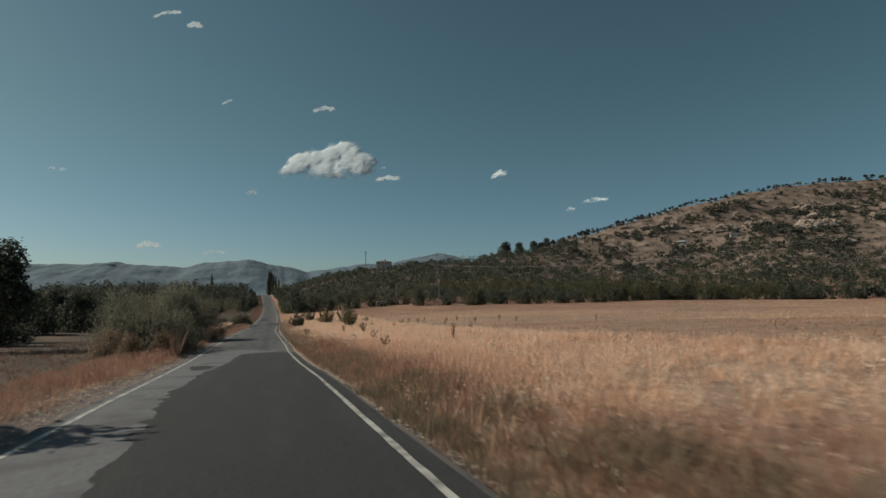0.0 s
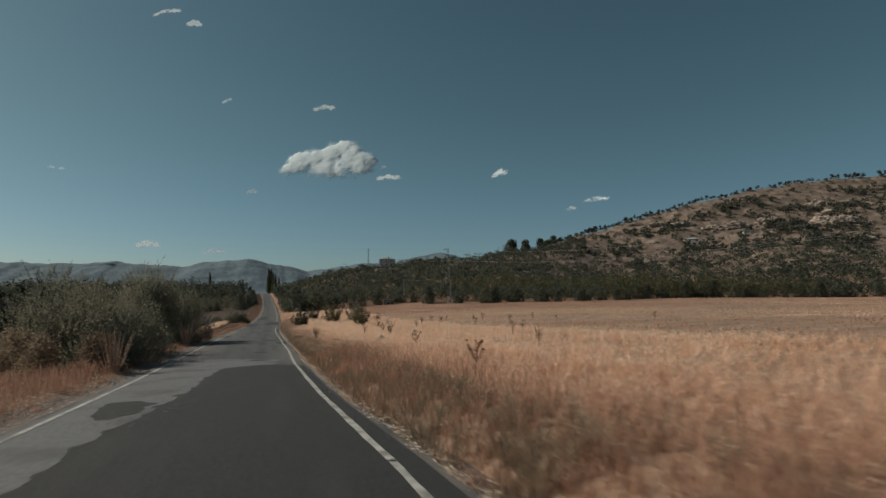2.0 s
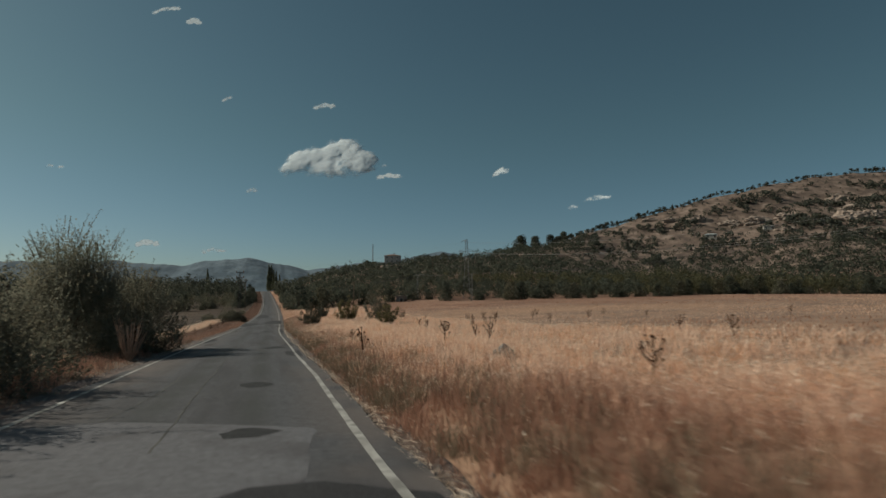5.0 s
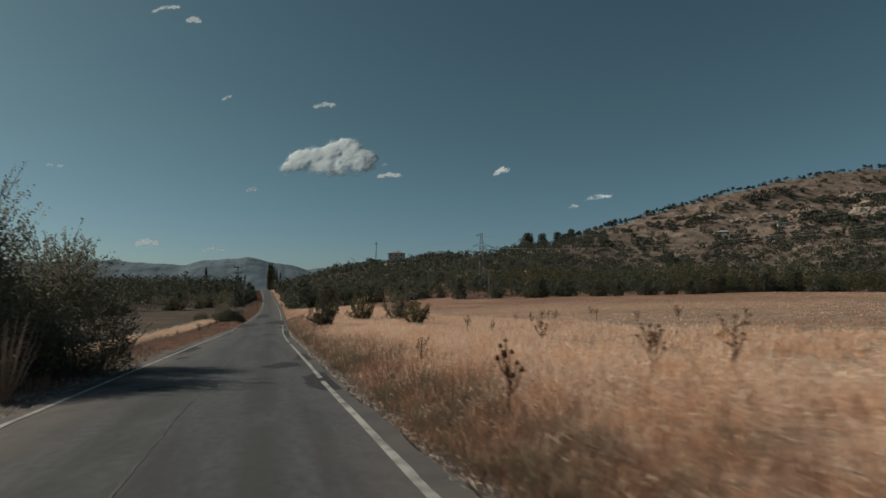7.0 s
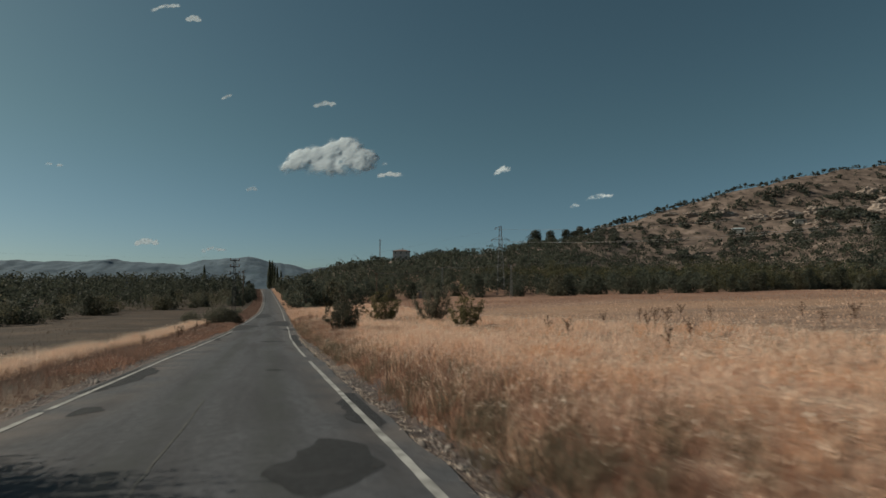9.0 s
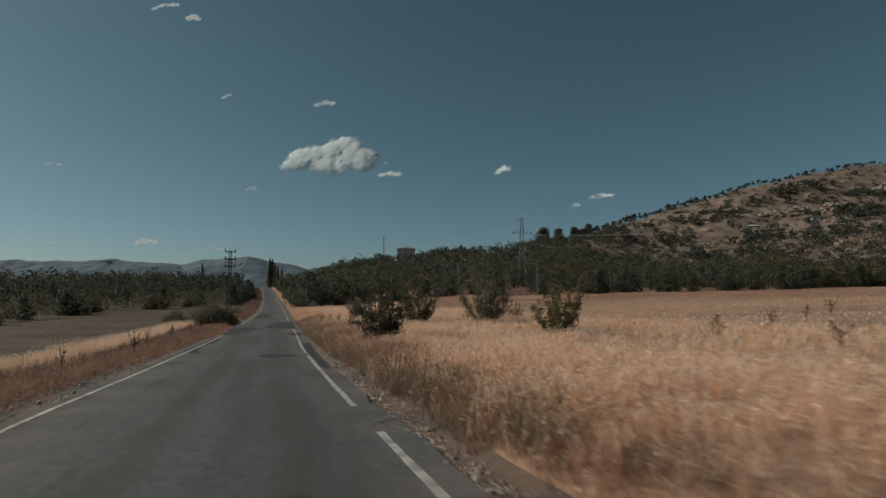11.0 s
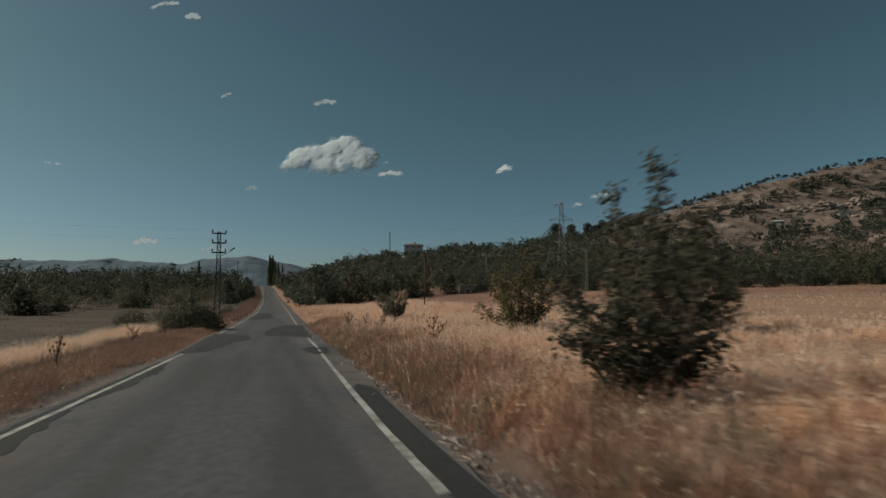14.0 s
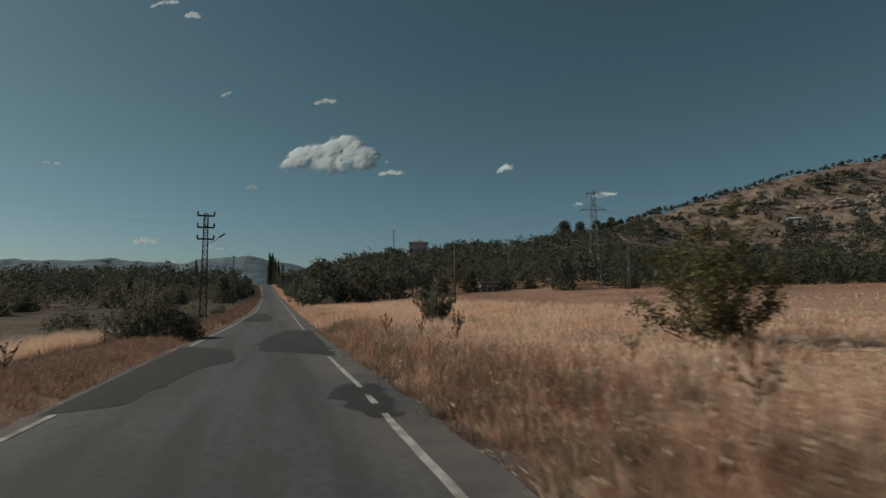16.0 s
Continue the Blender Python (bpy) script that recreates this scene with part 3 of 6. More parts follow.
def verge(name, side, y0, y1, inner, outer, mat, label):
    ys = np.arange(y0, y1, 0.6)
    rows = []
    for k in range(6):
        f = k / 5
        off = side * (inner(ys) * (1 - f) + outer(ys) * f)
        x = road_x(ys) + off
        edge = road_z(ys) - 0.03 - 0.004 * off * off
        z = np.maximum(land(x, ys) + 0.04, edge * (1 - f) + (land(x, ys) + 0.04) * f)
        if k == 0:
            z = edge
        rows.append(np.stack([x, ys, z + (0.02 * fractal(x, ys, 0.6, 2, 9) if 0 < k < 5 else 0)], -1))
    v = np.stack(rows, 1)
    i = np.arange(v.shape[0] * v.shape[1]).reshape(v.shape[:2])
    f = np.stack([i[:-1, :-1], i[:-1, 1:], i[1:, 1:], i[1:, :-1]], -1).reshape(-1, 4)
    return tagged(new(name, array_mesh(name, v.reshape(-1, 3), f, mat, True)), label, "verge", kind="structure")


verge("gravel_shoulder_right", 1, -90, 420, lambda y: right_edge(y) - 0.2, rough(lambda y: right_edge(y) + SHOULDER_R(y) + 0.25, 0.15, 3, 51), M_GRAVEL, "strip of pinkish gravel and dust beside the asphalt")
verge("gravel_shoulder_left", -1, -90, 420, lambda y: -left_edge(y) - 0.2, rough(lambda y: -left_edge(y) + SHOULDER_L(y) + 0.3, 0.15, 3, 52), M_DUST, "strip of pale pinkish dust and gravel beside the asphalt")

# loose stones on the shoulders
rng = np.random.default_rng(3)
n = 8500
ys = np.where(rng.random(n) < 0.45, rng.uniform(60, 106, n), rng.uniform(-4, 160, n))
side = np.where(rng.random(n) < 0.6, 1.0, -1.0)
off = np.where(side > 0, right_edge(ys) + np.abs(rng.normal(0, 0.4, n)), left_edge(ys) - np.abs(rng.normal(0, 0.5, n)))
xs = road_x(ys) + off
zs = np.maximum(land(xs, ys), road_z(ys) - 0.10)
size = rng.gamma(2.0, 0.009, n) + 0.005
base = np.array([[1, 0, -0.3], [-0.5, 0.87, -0.3], [-0.5, -0.87, -0.3], [0.15, 0.1, 0.7], [0.6, 0.5, 0.3], [-0.7, 0.1, 0.3]])
tri_faces = np.array([[0, 4, 3], [4, 1, 3], [1, 5, 3], [5, 2, 3], [2, 0, 3], [0, 1, 4], [1, 2, 5]])
ang = rng.uniform(0, 6.28, n)
rot = np.stack([np.cos(ang), -np.sin(ang), np.sin(ang), np.cos(ang)], -1).reshape(n, 2, 2)
shape = base[None] * rng.uniform(0.6, 1.3, (n, 6, 3)) * size[:, None, None]
shape[:, :, :2] = np.einsum("nij,nkj->nki", rot, shape[:, :, :2])
verts = shape + np.stack([xs, ys, zs + 0.25 * size], -1)[:, None]
faces = (tri_faces[None] + 6 * np.arange(n)[:, None, None]).reshape(-1, 3)
M_STONE = material("limestone", [(0.3, (0.13, 0.11, 0.102)), (0.7, (0.34, 0.3, 0.275))], 2.0, 0.9, 0.4)
tagged(new("loose_stones", array_mesh("loose_stones", verts.reshape(-1, 3), faces, M_STONE)), "small grey and pinkish stones scattered on the shoulder", "stones", kind="stuff")

# ---------------------------------------------------------------- dry grass
M_STRAW = leafy("pale_straw", (0.67, 0.452, 0.345), (0.96, 0.745, 0.605), translucent=0.5, rough=0.7, tree_vary=0.0, patch=(0.6, (0.92, 0.68, 0.47)))
M_RUST = leafy("rust_brown_dry_grass", (0.27, 0.15, 0.112), (0.52, 0.315, 0.237), translucent=0.36, rough=0.7, tree_vary=0.0, patch=(0.7, (0.85, 0.83, 0.82)))
# darker copy of the rust grass: the left verge's shade is in its colour
M_RUST_DARK = leafy("shade_darkened_rust_grass", (0.165, 0.108, 0.09), (0.35, 0.235, 0.19), translucent=0.3, rough=0.75, tree_vary=0.0, patch=(0.6, (0.85, 0.8, 0.78)))
M_TAN = leafy("russet_grass", (0.34, 0.19, 0.135), (0.54, 0.33, 0.235), translucent=0.32, rough=0.7, tree_vary=0.0, patch=(0.08, (0.85, 0.75, 0.68)))
M_PINK = leafy("pinkish_tan_grass", (0.6, 0.385, 0.29), (0.88, 0.605, 0.465), translucent=0.5, rough=0.7, tree_vary=0.0, patch=(0.5, (0.9, 0.84, 0.8)))
M_FAR_STRAW = leafy("smooth_pale_straw", (0.58, 0.40, 0.305), (0.80, 0.58, 0.46), translucent=0.34, rough=0.7, tree_vary=0.0, patch=(0.09, (0.92, 0.78, 0.66)))
M_WEEDGREY = leafy("grey_brown_weeds", (0.15, 0.124, 0.09), (0.31, 0.25, 0.185), translucent=0.25, rough=0.8, tree_vary=0.0)
M_STUBBLE = leafy("dull_brown_stubble", (0.06, 0.037, 0.024), (0.135, 0.086, 0.057), translucent=0.2, rough=0.8, tree_vary=0.0)
M_SEED = leafy("bleached_seed_heads", (0.78, 0.6, 0.465), (0.97, 0.845, 0.72), translucent=0.35, rough=0.7, tree_vary=0.0)


def blades(rng, xs, ys, tall, width, lean=0.35, way=None):
    """Bent blades, three triangles each. Returns the vertices, faces and tips."""
    n = len(xs)
    zs = land(xs, ys) - 0.02
    a, b = rng.uniform(0, 2 * np.pi, n), (rng.uniform(0, 2 * np.pi, n) if way is None else way + rng.normal(0, 0.7, n))
    side = np.stack([np.cos(a), np.sin(a), 0 * a], -1) * (width / 2)[:, None]
    out = np.stack([np.cos(b), np.sin(b), 0 * b], -1) * (tall * lean * rng.random(n))[:, None]
    foot = np.stack([xs, ys, zs], -1)
    up = np.array([0, 0, 1.0])
    mid = foot + out * 0.35 + up * (tall * 0.6)[:, None]
    bow = np.linalg.norm(out, axis=1) / (tall + 1e-6)       # blades that lean far nod at the tip
    tip = foot + out + up * (tall * rng.uniform(0.72, 1.0, n) * (1 - 0.28 * np.minimum(bow, 1.3)))[:, None]
    v = np.stack([foot - side, foot + side, mid + side * 0.8, mid - side * 0.8, tip], 1)
    f = np.array([[0, 1, 2], [0, 2, 3], [3, 2, 4]])
    return v.reshape(-1, 3), (f[None] + 5 * np.arange(n)[:, None, None]).reshape(-1, 3), tip


def heads(rng, tips, size):
    n = len(tips)
    a = rng.uniform(0, 2 * np.pi, n)
    side = np.stack([np.cos(a), np.sin(a), rng.normal(0, 0.3, n)], -1) * (size * 0.28)[:, None]
    axis_ = np.stack([rng.normal(0, 0.5, n), rng.normal(0, 0.5, n), rng.uniform(0.5, 1.2, n)], -1) * (size * 0.5)[:, None]
    v = np.stack([tips - axis_, tips + side, tips + axis_, tips - side], 1)
    return v.reshape(-1, 3), np.arange(4 * n).reshape(n, 4)


def tussocks(rng, x, y, per, tight):
    """Turns the given places into clumps of blades round them, each blade leaning away from its clump's middle."""
    n = len(x) * per
    a, r = rng.uniform(0, 2 * np.pi, n), np.abs(rng.normal(0, tight, n))
    return np.repeat(x, per) + r * np.cos(a), np.repeat(y, per) + r * np.sin(a), a


def scatter(rng, count, x0, x1, y0, y1, patch=1.5, seed=0, power=1.0, gap=-0.6):
    """Random offsets from the road's centre and places along it, thicker in clumps."""
    off, y = rng.uniform(0, 1, count) ** power * (x1 - x0) + x0, rng.uniform(y0, y1, count)
    x = road_x(y) + off
    keep = fractal(x, y, patch, 3, seed) + rng.uniform(-0.9, 0.9, count) > gap
    bare = np.where(off > 0, off - right_edge(y) - SHOULDER_R(y), left_edge(y) - off - SHOULDER_L(y))
    keep &= bare > rng.uniform(-0.12, 0.25, count) + 0.2 * fractal(y, y * 0 + 5, 1.2, 2, 77)
    return x[keep], y[keep]


def grass(name, rng, x, y, tall, width, mat, label, head=0.0, head_size=0.07, lean=0.4, way=None):
    v, f, tips = blades(rng, x, y, tall, width, lean, way)
    tagged(new(name, array_mesh(name, v, f, mat)), label, "grass", kind="stuff")
    if head:
        pick = rng.random(len(tips)) < head
        ears = np.repeat(tips[pick], 2, 0) + rng.normal(0, 1, (2 * pick.sum(), 3)) * head_size * np.array([0.55, 0.55, 0.7])
        v, f = heads(rng, ears, rng.uniform(0.5, 1.1, len(ears)) * head_size * np.repeat(0.5 + width[pick] / width.mean() * 0.5, 2))
        tagged(new("seed_heads", array_mesh("seed_heads", v, f, M_SEED)), "bleached oat-like seed heads above the dry grass", "grass", kind="stuff")


def field_limit(x):
    """Where the field ends and the orchard begins."""
    return np.interp(x, (0, 6, 16, 24, 32, 45, 54, 62, 110, 170, 260, 420), (206, 207, 204, 205, 212, 214, 209, 194, 174, 184, 190, 200))


rng = np.random.default_rng(11)
RUST_WIDTH = table(-5, 4.6, 8, 5.4, 14, 7.2, 22, 8.6, 36, 8.6, 47, 4.9, 92, 4.8, 100, 5.0, 114, 5.6, 150, 6.6)
# the strip beside the asphalt: rusty, knee to hip high
x, y = scatter(rng, 19000, 2.4, 9.6, -3, 150, 1.2, 61, 1.25)
ok = x - road_x(y) < RUST_WIDTH(y) + rng.normal(0, 1.1, len(x))
x, y, way = tussocks(rng, x[ok], y[ok], 11, 0.07)
tall = (0.28 + 0.34 * ease(0.1, 1.8, x - road_x(y) - right_edge(y))) * rng.uniform(0.6, 1.25, len(x)) * (1 + 0.35 * fractal(x, y, 2.2, 2, 8))
wide = rng.uniform(0.006, 0.014, len(x))
fade = np.random.default_rng(12).random(len(x)) < 0.8 * ease(4.4, 6.8, x - road_x(y) - 1.5 * ease(92, 102, y))      # paler away from the asphalt
grass("verge_grass", rng, x[~fade], y[~fade], tall[~fade], wide[~fade], M_RUST, "rust-brown dry grass along the road's edge", 0.10, 0.03, 0.9, way[~fade])
grass("verge_grass", rng, x[fade], y[fade], tall[fade], wide[fade], M_PINK, "pinkish-tan dry grass behind the road's edge", 0.25, 0.035, 1.0, way[fade])
x, y = scatter(rng, 12500, 2.3, 5.2, -3, 150, 1.0, 63, 1.0)
near = x - road_x(y) - right_edge(y)
x, y, way = tussocks(rng, x[near < 1.9], y[near < 1.9], 9, 0.07)
grass("edge_grass", rng, x, y, rng.uniform(0.12, 0.42, len(x)), rng.uniform(0.006, 0.013, len(x)), M_RUST, "low matted dry grass creeping over the asphalt's edge", 0.0, 0.03, 1.1, way)
x, y = scatter(rng, 1500, 3.0, 5.6, -2, 150, 2.0, 65, 1.5, -0.1)
x, y, way = tussocks(rng, x, y, 46, 0.12)
grass("dry_weeds", rng, x, y, rng.uniform(0.25, 0.75, len(x)), rng.uniform(0.005, 0.012, len(x)), M_WEEDGREY, "grey-brown dry weeds in loose clumps by the road", 0.0, 0.03, 1.0, way)
for y0, y1, count in ((1, 17, 520), (19, 34, 200), (44, 63, 200), (66, 82, 190), (83, 94, 330), (94, 101, 110), (109, 138, 600)):
    x, y = scatter(rng, count, 3.0, 5.2 if y1 < 40 else 5.0 if y0 == 83 else 4.3 if y1 < 105 else 8.5, y0, y1, 1.5, 66, 1.2, -0.3)
    x, y, way = tussocks(rng, x, y, 50, 0.12)
    grass("dry_weeds", rng, x, y, rng.uniform(0.25, 0.6, len(x)), rng.uniform(0.005, 0.011, len(x)), M_WEEDGREY, "grey-green fading weeds in clumps beside the asphalt", 0.0, 0.03, 1.0, way)
# the field: straw, thick near the road, coarser away from it
x, y = scatter(rng, 24000, 3.4, 25, 0, 204, 2.2, 71, 1.35)
nx, ny = scatter(rng, 5500, 4.2, 11, 18, 116, 2.2, 72, 1.0, -1.2)
x, y = np.concatenate([x, nx]), np.concatenate([y, ny])
ok = x - road_x(y) > RUST_WIDTH(y) - 1.2 + rng.normal(0, 1.1, len(x))
x, y, way = tussocks(rng, x[ok], y[ok], 9, 0.10)
tall = rng.uniform(0.3, 0.68, len(x)) * (1 + 0.45 * fractal(x, y, 1.8, 2, 18))
wide = rng.uniform(0.007, 0.017, len(x)) * (1 + (x - 4) / 25) * (1 + 0.6 * ease(130, 190, y))
band = ease(8, 16, y) * ease(58, 47, y)        # here the russet runs on far into the field
off = x - road_x(y)
limit = np.interp(y, (0, 26, 42, 90, 104, 204), (0.1, 0.1, 0.7, 0.8, 0.3, 0.1)) + 0.85 * (1 - band) * ease(6.2, 8.6, off) - 0.45 * band
tan = fractal(x, y, 5, 3, 19) + rng.normal(0, 0.5, len(x)) > limit
pink = tan & (rng.random(len(x)) < band * ease(5.6, 8.5, off))
tan &= ~pink
grass("field_grass", rng, x[~tan & ~pink], y[~tan & ~pink], tall[~tan & ~pink], wide[~tan & ~pink], M_STRAW, "tall sun-bleached straw-coloured grass of the open field", 0.6, 0.056, 1.2, way[~tan & ~pink])
grass("field_grass", rng, x[tan], y[tan], tall[tan], wide[tan], M_RUST, "russet drifts in the tall dry grass of the field", 0.3, 0.034, 1.25, way[tan])
grass("field_grass", rng, x[pink], y[pink], tall[pink], wide[pink], M_PINK, "pinkish-tan dry grass mixed into the field", 0.3, 0.04, 1.25, way[pink])
x, y = scatter(rng, 98000, 20, 270, 20, 240, 9, 81, 1.6)
ok = y < field_limit(x)
x, y = x[ok], y[ok]
tall = rng.uniform(0.12, 0.34, len(x)) * (1 + 0.3 * fractal(x, y, 9, 2, 28))
deep = field_limit(x) - y
ripe = 0.7 * fractal(x * 0.5, y * 1.3, 22, 3, 29) + rng.normal(0, 0.22, len(x)) + 1.1 * ease(62, 34, deep) * (1 - ease(95, 150, x)) - 0.9 * ease(58, 74, deep) * ease(140, 120, deep) + 1.2 * ease(115, 140, deep) * ease(95, 55, y) > 0.22
wide = rng.uniform(0.025, 0.055, len(x)) * (1 + (x - 20) / 90)
grass("far_field_russet", rng, x[ripe], y[ripe], tall[ripe], wide[ripe], M_TAN, "patches of russet dry grass across the open field", 0.0, 0.03, 1.3)
x, y, tall, wide = x[~ripe], y[~ripe], tall[~ripe], wide[~ripe]
grass("far_field_grass", rng, x, y, tall, wide, M_FAR_STRAW, "sun-bleached straw-coloured grass of the open field", 0.12, 0.07, 1.3)
# dead straw lying along the asphalt's edge
y = rng.uniform(-2, 118, 9000)
y = y[rng.random(len(y)) < np.interp(y, (0, 20, 48, 60, 118), (0.2, 0.8, 0.9, 0.35, 0.25))]
n = len(y)
x = road_x(y) + right_edge(y) + np.abs(rng.normal(0, 0.16, n)) + 0.06 * fractal(y, y * 0 + 2, 2, 3, 55) - 0.02
z = np.maximum(land(x, y), road_z(y) - 0.07) + rng.uniform(0.0, 0.05, n)
a, long_ = rng.uniform(0, 6.28, n), rng.uniform(0.05, 0.22, n)
way = np.stack([np.cos(a), np.sin(a), rng.normal(0, 0.12, n)], -1) * (long_ / 2)[:, None]
side = np.stack([-np.sin(a), np.cos(a), rng.normal(0, 0.5, n)], -1) * rng.uniform(0.002, 0.005, n)[:, None]
c = np.stack([x, y, z + 0.012], -1)
v = np.stack([c - way - side, c - way + side, c + way + side * 0.4, c + way - side * 0.4], 1)
tagged(new("straw_litter", array_mesh("straw_litter", v.reshape(-1, 3), np.arange(4 * n).reshape(n, 4), M_SEED)), "bleached straw lying loose along the asphalt's edge", "straw", kind="stuff")
y = rng.uniform(6, 40, 4200)
n = len(y)
x = road_x(y) + left_edge(y) - np.abs(rng.normal(0.7, 0.5, n)) - 0.1
a, long_ = rng.uniform(0, 6.28, n), rng.uniform(0.05, 0.2, n)
way = np.stack([np.cos(a), np.sin(a), rng.normal(0, 0.12, n)], -1) * (long_ / 2)[:, None]
side = np.stack([-np.sin(a), np.cos(a), rng.normal(0, 0.5, n)], -1) * rng.uniform(0.002, 0.005, n)[:, None]
c = np.stack([x, y, np.maximum(land(x, y) + 0.05, road_z(y) - 0.16) + rng.uniform(0.0, 0.04, n)], -1)
v = np.stack([c - way - side, c - way + side, c + way + side * 0.4, c + way - side * 0.4], 1)
tagged(new("straw_litter", array_mesh("straw_litter", v.reshape(-1, 3), np.arange(4 * n).reshape(n, 4), M_SEED)), "bleached straw lying loose on the dusty shoulder", "straw", kind="stuff")
# a flattened heap of cut straw at the edge of the asphalt
pick = np.random.default_rng(77)
n = 650
u, w = pick.uniform(-1, 1, n), pick.normal(0, 0.3, n)
x, y = 2.62 - 0.1 * u + 0.16 * w, 113.1 + 0.6 * u + 0.1 * w
rise = 0.05 * np.sqrt(np.maximum(1 - u * u, 0)) * np.exp(-w * w * 6) * pick.uniform(0.3, 1, n)
a, long_ = pick.normal(1.75, 0.7, n), pick.uniform(0.08, 0.24, n)
way = np.stack([np.cos(a), np.sin(a), pick.normal(0, 0.2, n)], -1) * (long_ / 2)[:, None]
side = np.stack([-np.sin(a), np.cos(a), pick.normal(0, 0.5, n)], -1) * pick.uniform(0.003, 0.006, n)[:, None]
c = np.stack([x, y, np.maximum(land(x, y), road_z(y) - 0.07) + 0.02 + rise], -1)
v = np.stack([c - way - side, c - way + side, c + way + side * 0.4, c + way - side * 0.4], 1)
tagged(new("straw_heap", array_mesh("straw_heap", v.reshape(-1, 3), np.arange(4 * n).reshape(n, 4), M_STRAW)), "small flattened heap of bleached straw beside the asphalt", "straw", kind="stuff")
# left verge
x, y = scatter(rng, 14500, -9.0, -2.9, -2, 160, 1.4, 91, 1.0)
x, y, way = tussocks(rng, x, y, 9, 0.09)
ok = rng.random(len(x)) > 0.45 * ease(60, 74, y) * ease(-4.6, -5.6, x - road_x(y))
x, y, way = x[ok], y[ok], way[ok]
near = left_edge(y) - (x - road_x(y)) + 3.0
tall = (0.12 + 0.42 * ease(3.2, 4.7, near)) * rng.uniform(0.5, 1.2, len(x)) * (1 + 0.4 * fractal(x, y, 2.2, 2, 38)) * (1 - 0.5 * ease(6.8, 8.2, near)) * (1 + 0.5 * ease(20, 27, y) * ease(42, 36, y))
wide, early = rng.uniform(0.006, 0.013, len(x)), y + rng.normal(0, 2, len(x)) < 67
grass("left_verge_grass", rng, x[early], y[early], tall[early], wide[early], M_RUST, "orange-brown dry grass in soft mounds beside the asphalt", 0.06, 0.03, 1.0, way[early])
grass("left_verge_grass", rng, x[~early], y[~early], tall[~early], wide[~early], M_RUST_DARK, "rust-brown dry grass along the asphalt, its shade put into the colour", 0.06, 0.03, 1.0, way[~early])
x, y = scatter(rng, 5200, -6.4, -3.1, 84, 156, 1.2, 92, 1.0, -1.5)
ok = left_edge(y) - (x - road_x(y)) > 0.25
x, y, way = tussocks(rng, x[ok], y[ok], 9, 0.1)
grass("left_verge_grass", rng, x, y, rng.uniform(0.15, 0.42, len(x)), rng.uniform(0.006, 0.013, len(x)), M_RUST, "low pinkish-brown dry grass matted over the verge", 0.1, 0.03, 1.1, way)
x, y = scatter(rng, 5500, -9.8, -7.5, 56, 160, 1.8, 93, 1.0)
x, y, way = tussocks(rng, x, y, 8, 0.12)
tall = rng.uniform(0.4, 0.78, len(x)) * (1 + 0.25 * fractal(x, y, 3.0, 2, 94))
grass("left_verge_straw", rng, x, y, tall, rng.uniform(0.005, 0.011, len(x)), M_STRAW, "pale straw grass behind the road's left edge", 0.75, 0.04, 1.1, way)
x, y = scatter(rng, 26000, -60, -8, 10, 230, 6, 95, 1.0)
grass("left_field_stubble", rng, x, y, rng.uniform(0.05, 0.16, len(x)), rng.uniform(0.02, 0.05, len(x)), M_STUBBLE, "short dull brown stubble of the grazed field", 0.0)
x, y = scatter(rng, 1500, -22, -8, 14, 75, 3, 99, 1.0)
x, y, way = tussocks(rng, x, y, 14, 0.12)
grass("left_field_tufts", rng, x, y, rng.uniform(0.15, 0.45, len(x)), rng.uniform(0.01, 0.02, len(x)), M_RUST_DARK, "tufts of brown dry grass in the grazed field", 0.0, 0.03, 0.9, way)
x, y = scatter(rng, 16000, -6.5, -3.2, 160, 420, 3, 96, 1.0)
grass("far_verge_grass", rng, x, y, rng.uniform(0.3, 0.8, len(x)), rng.uniform(0.03, 0.06, len(x)), M_RUST_DARK, "pinkish-brown dry grass on the bank by the road", 0.0)
x, y = scatter(rng, 16000, 3.2, 9, 150, 420, 3, 97, 1.0)
ok = x < np.interp(y, (200, 240), (9, 6))
x, y = x[ok], y[ok]
grass("far_verge_grass", rng, x, y, rng.uniform(0.3, 0.8, len(x)), rng.uniform(0.03, 0.06, len(x)), M_FAR_STRAW, "dry orange-straw grass on the bank by the road", 0.0)

# ---------------------------------------------------------------- foliage
M_BUSH = leafy("dusty_dark_green_leaves", (0.146, 0.15, 0.124), (0.19, 0.19, 0.152), (0.206, 0.19, 0.148), 0.66, patch=(0.35, (0.97, 0.88, 0.78)))
M_BUSH_RED = leafy("drying_reddish_leaves", (0.14, 0.104, 0.08), (0.235, 0.168, 0.122), (0.24, 0.19, 0.13), 0.5)
M_SHRUB = leafy("oak_green_leaves", (0.055, 0.058, 0.045), (0.11, 0.108, 0.08), (0.16, 0.135, 0.095), 0.42)
M_WOOD_LEAF = leafy("orchard_leaves", (0.052, 0.061, 0.05), (0.083, 0.092, 0.073), (0.098, 0.1, 0.076), 0.46, patch=(0.12, (0.88, 0.82, 0.7)))
# the scrub's own olive, lightened further in place of haze over the plain
M_OLIVE = leafy("haze_lightened_olive_leaves", (0.068, 0.072, 0.056), (0.118, 0.117, 0.088), (0.14, 0.128, 0.094), 0.46, patch=(0.14, (0.84, 0.72, 0.56)))
M_YELLOW = leafy("yellow_green_leaves", (0.055, 0.055, 0.03), (0.165, 0.15, 0.075), (0.28, 0.23, 0.115), 0.35)
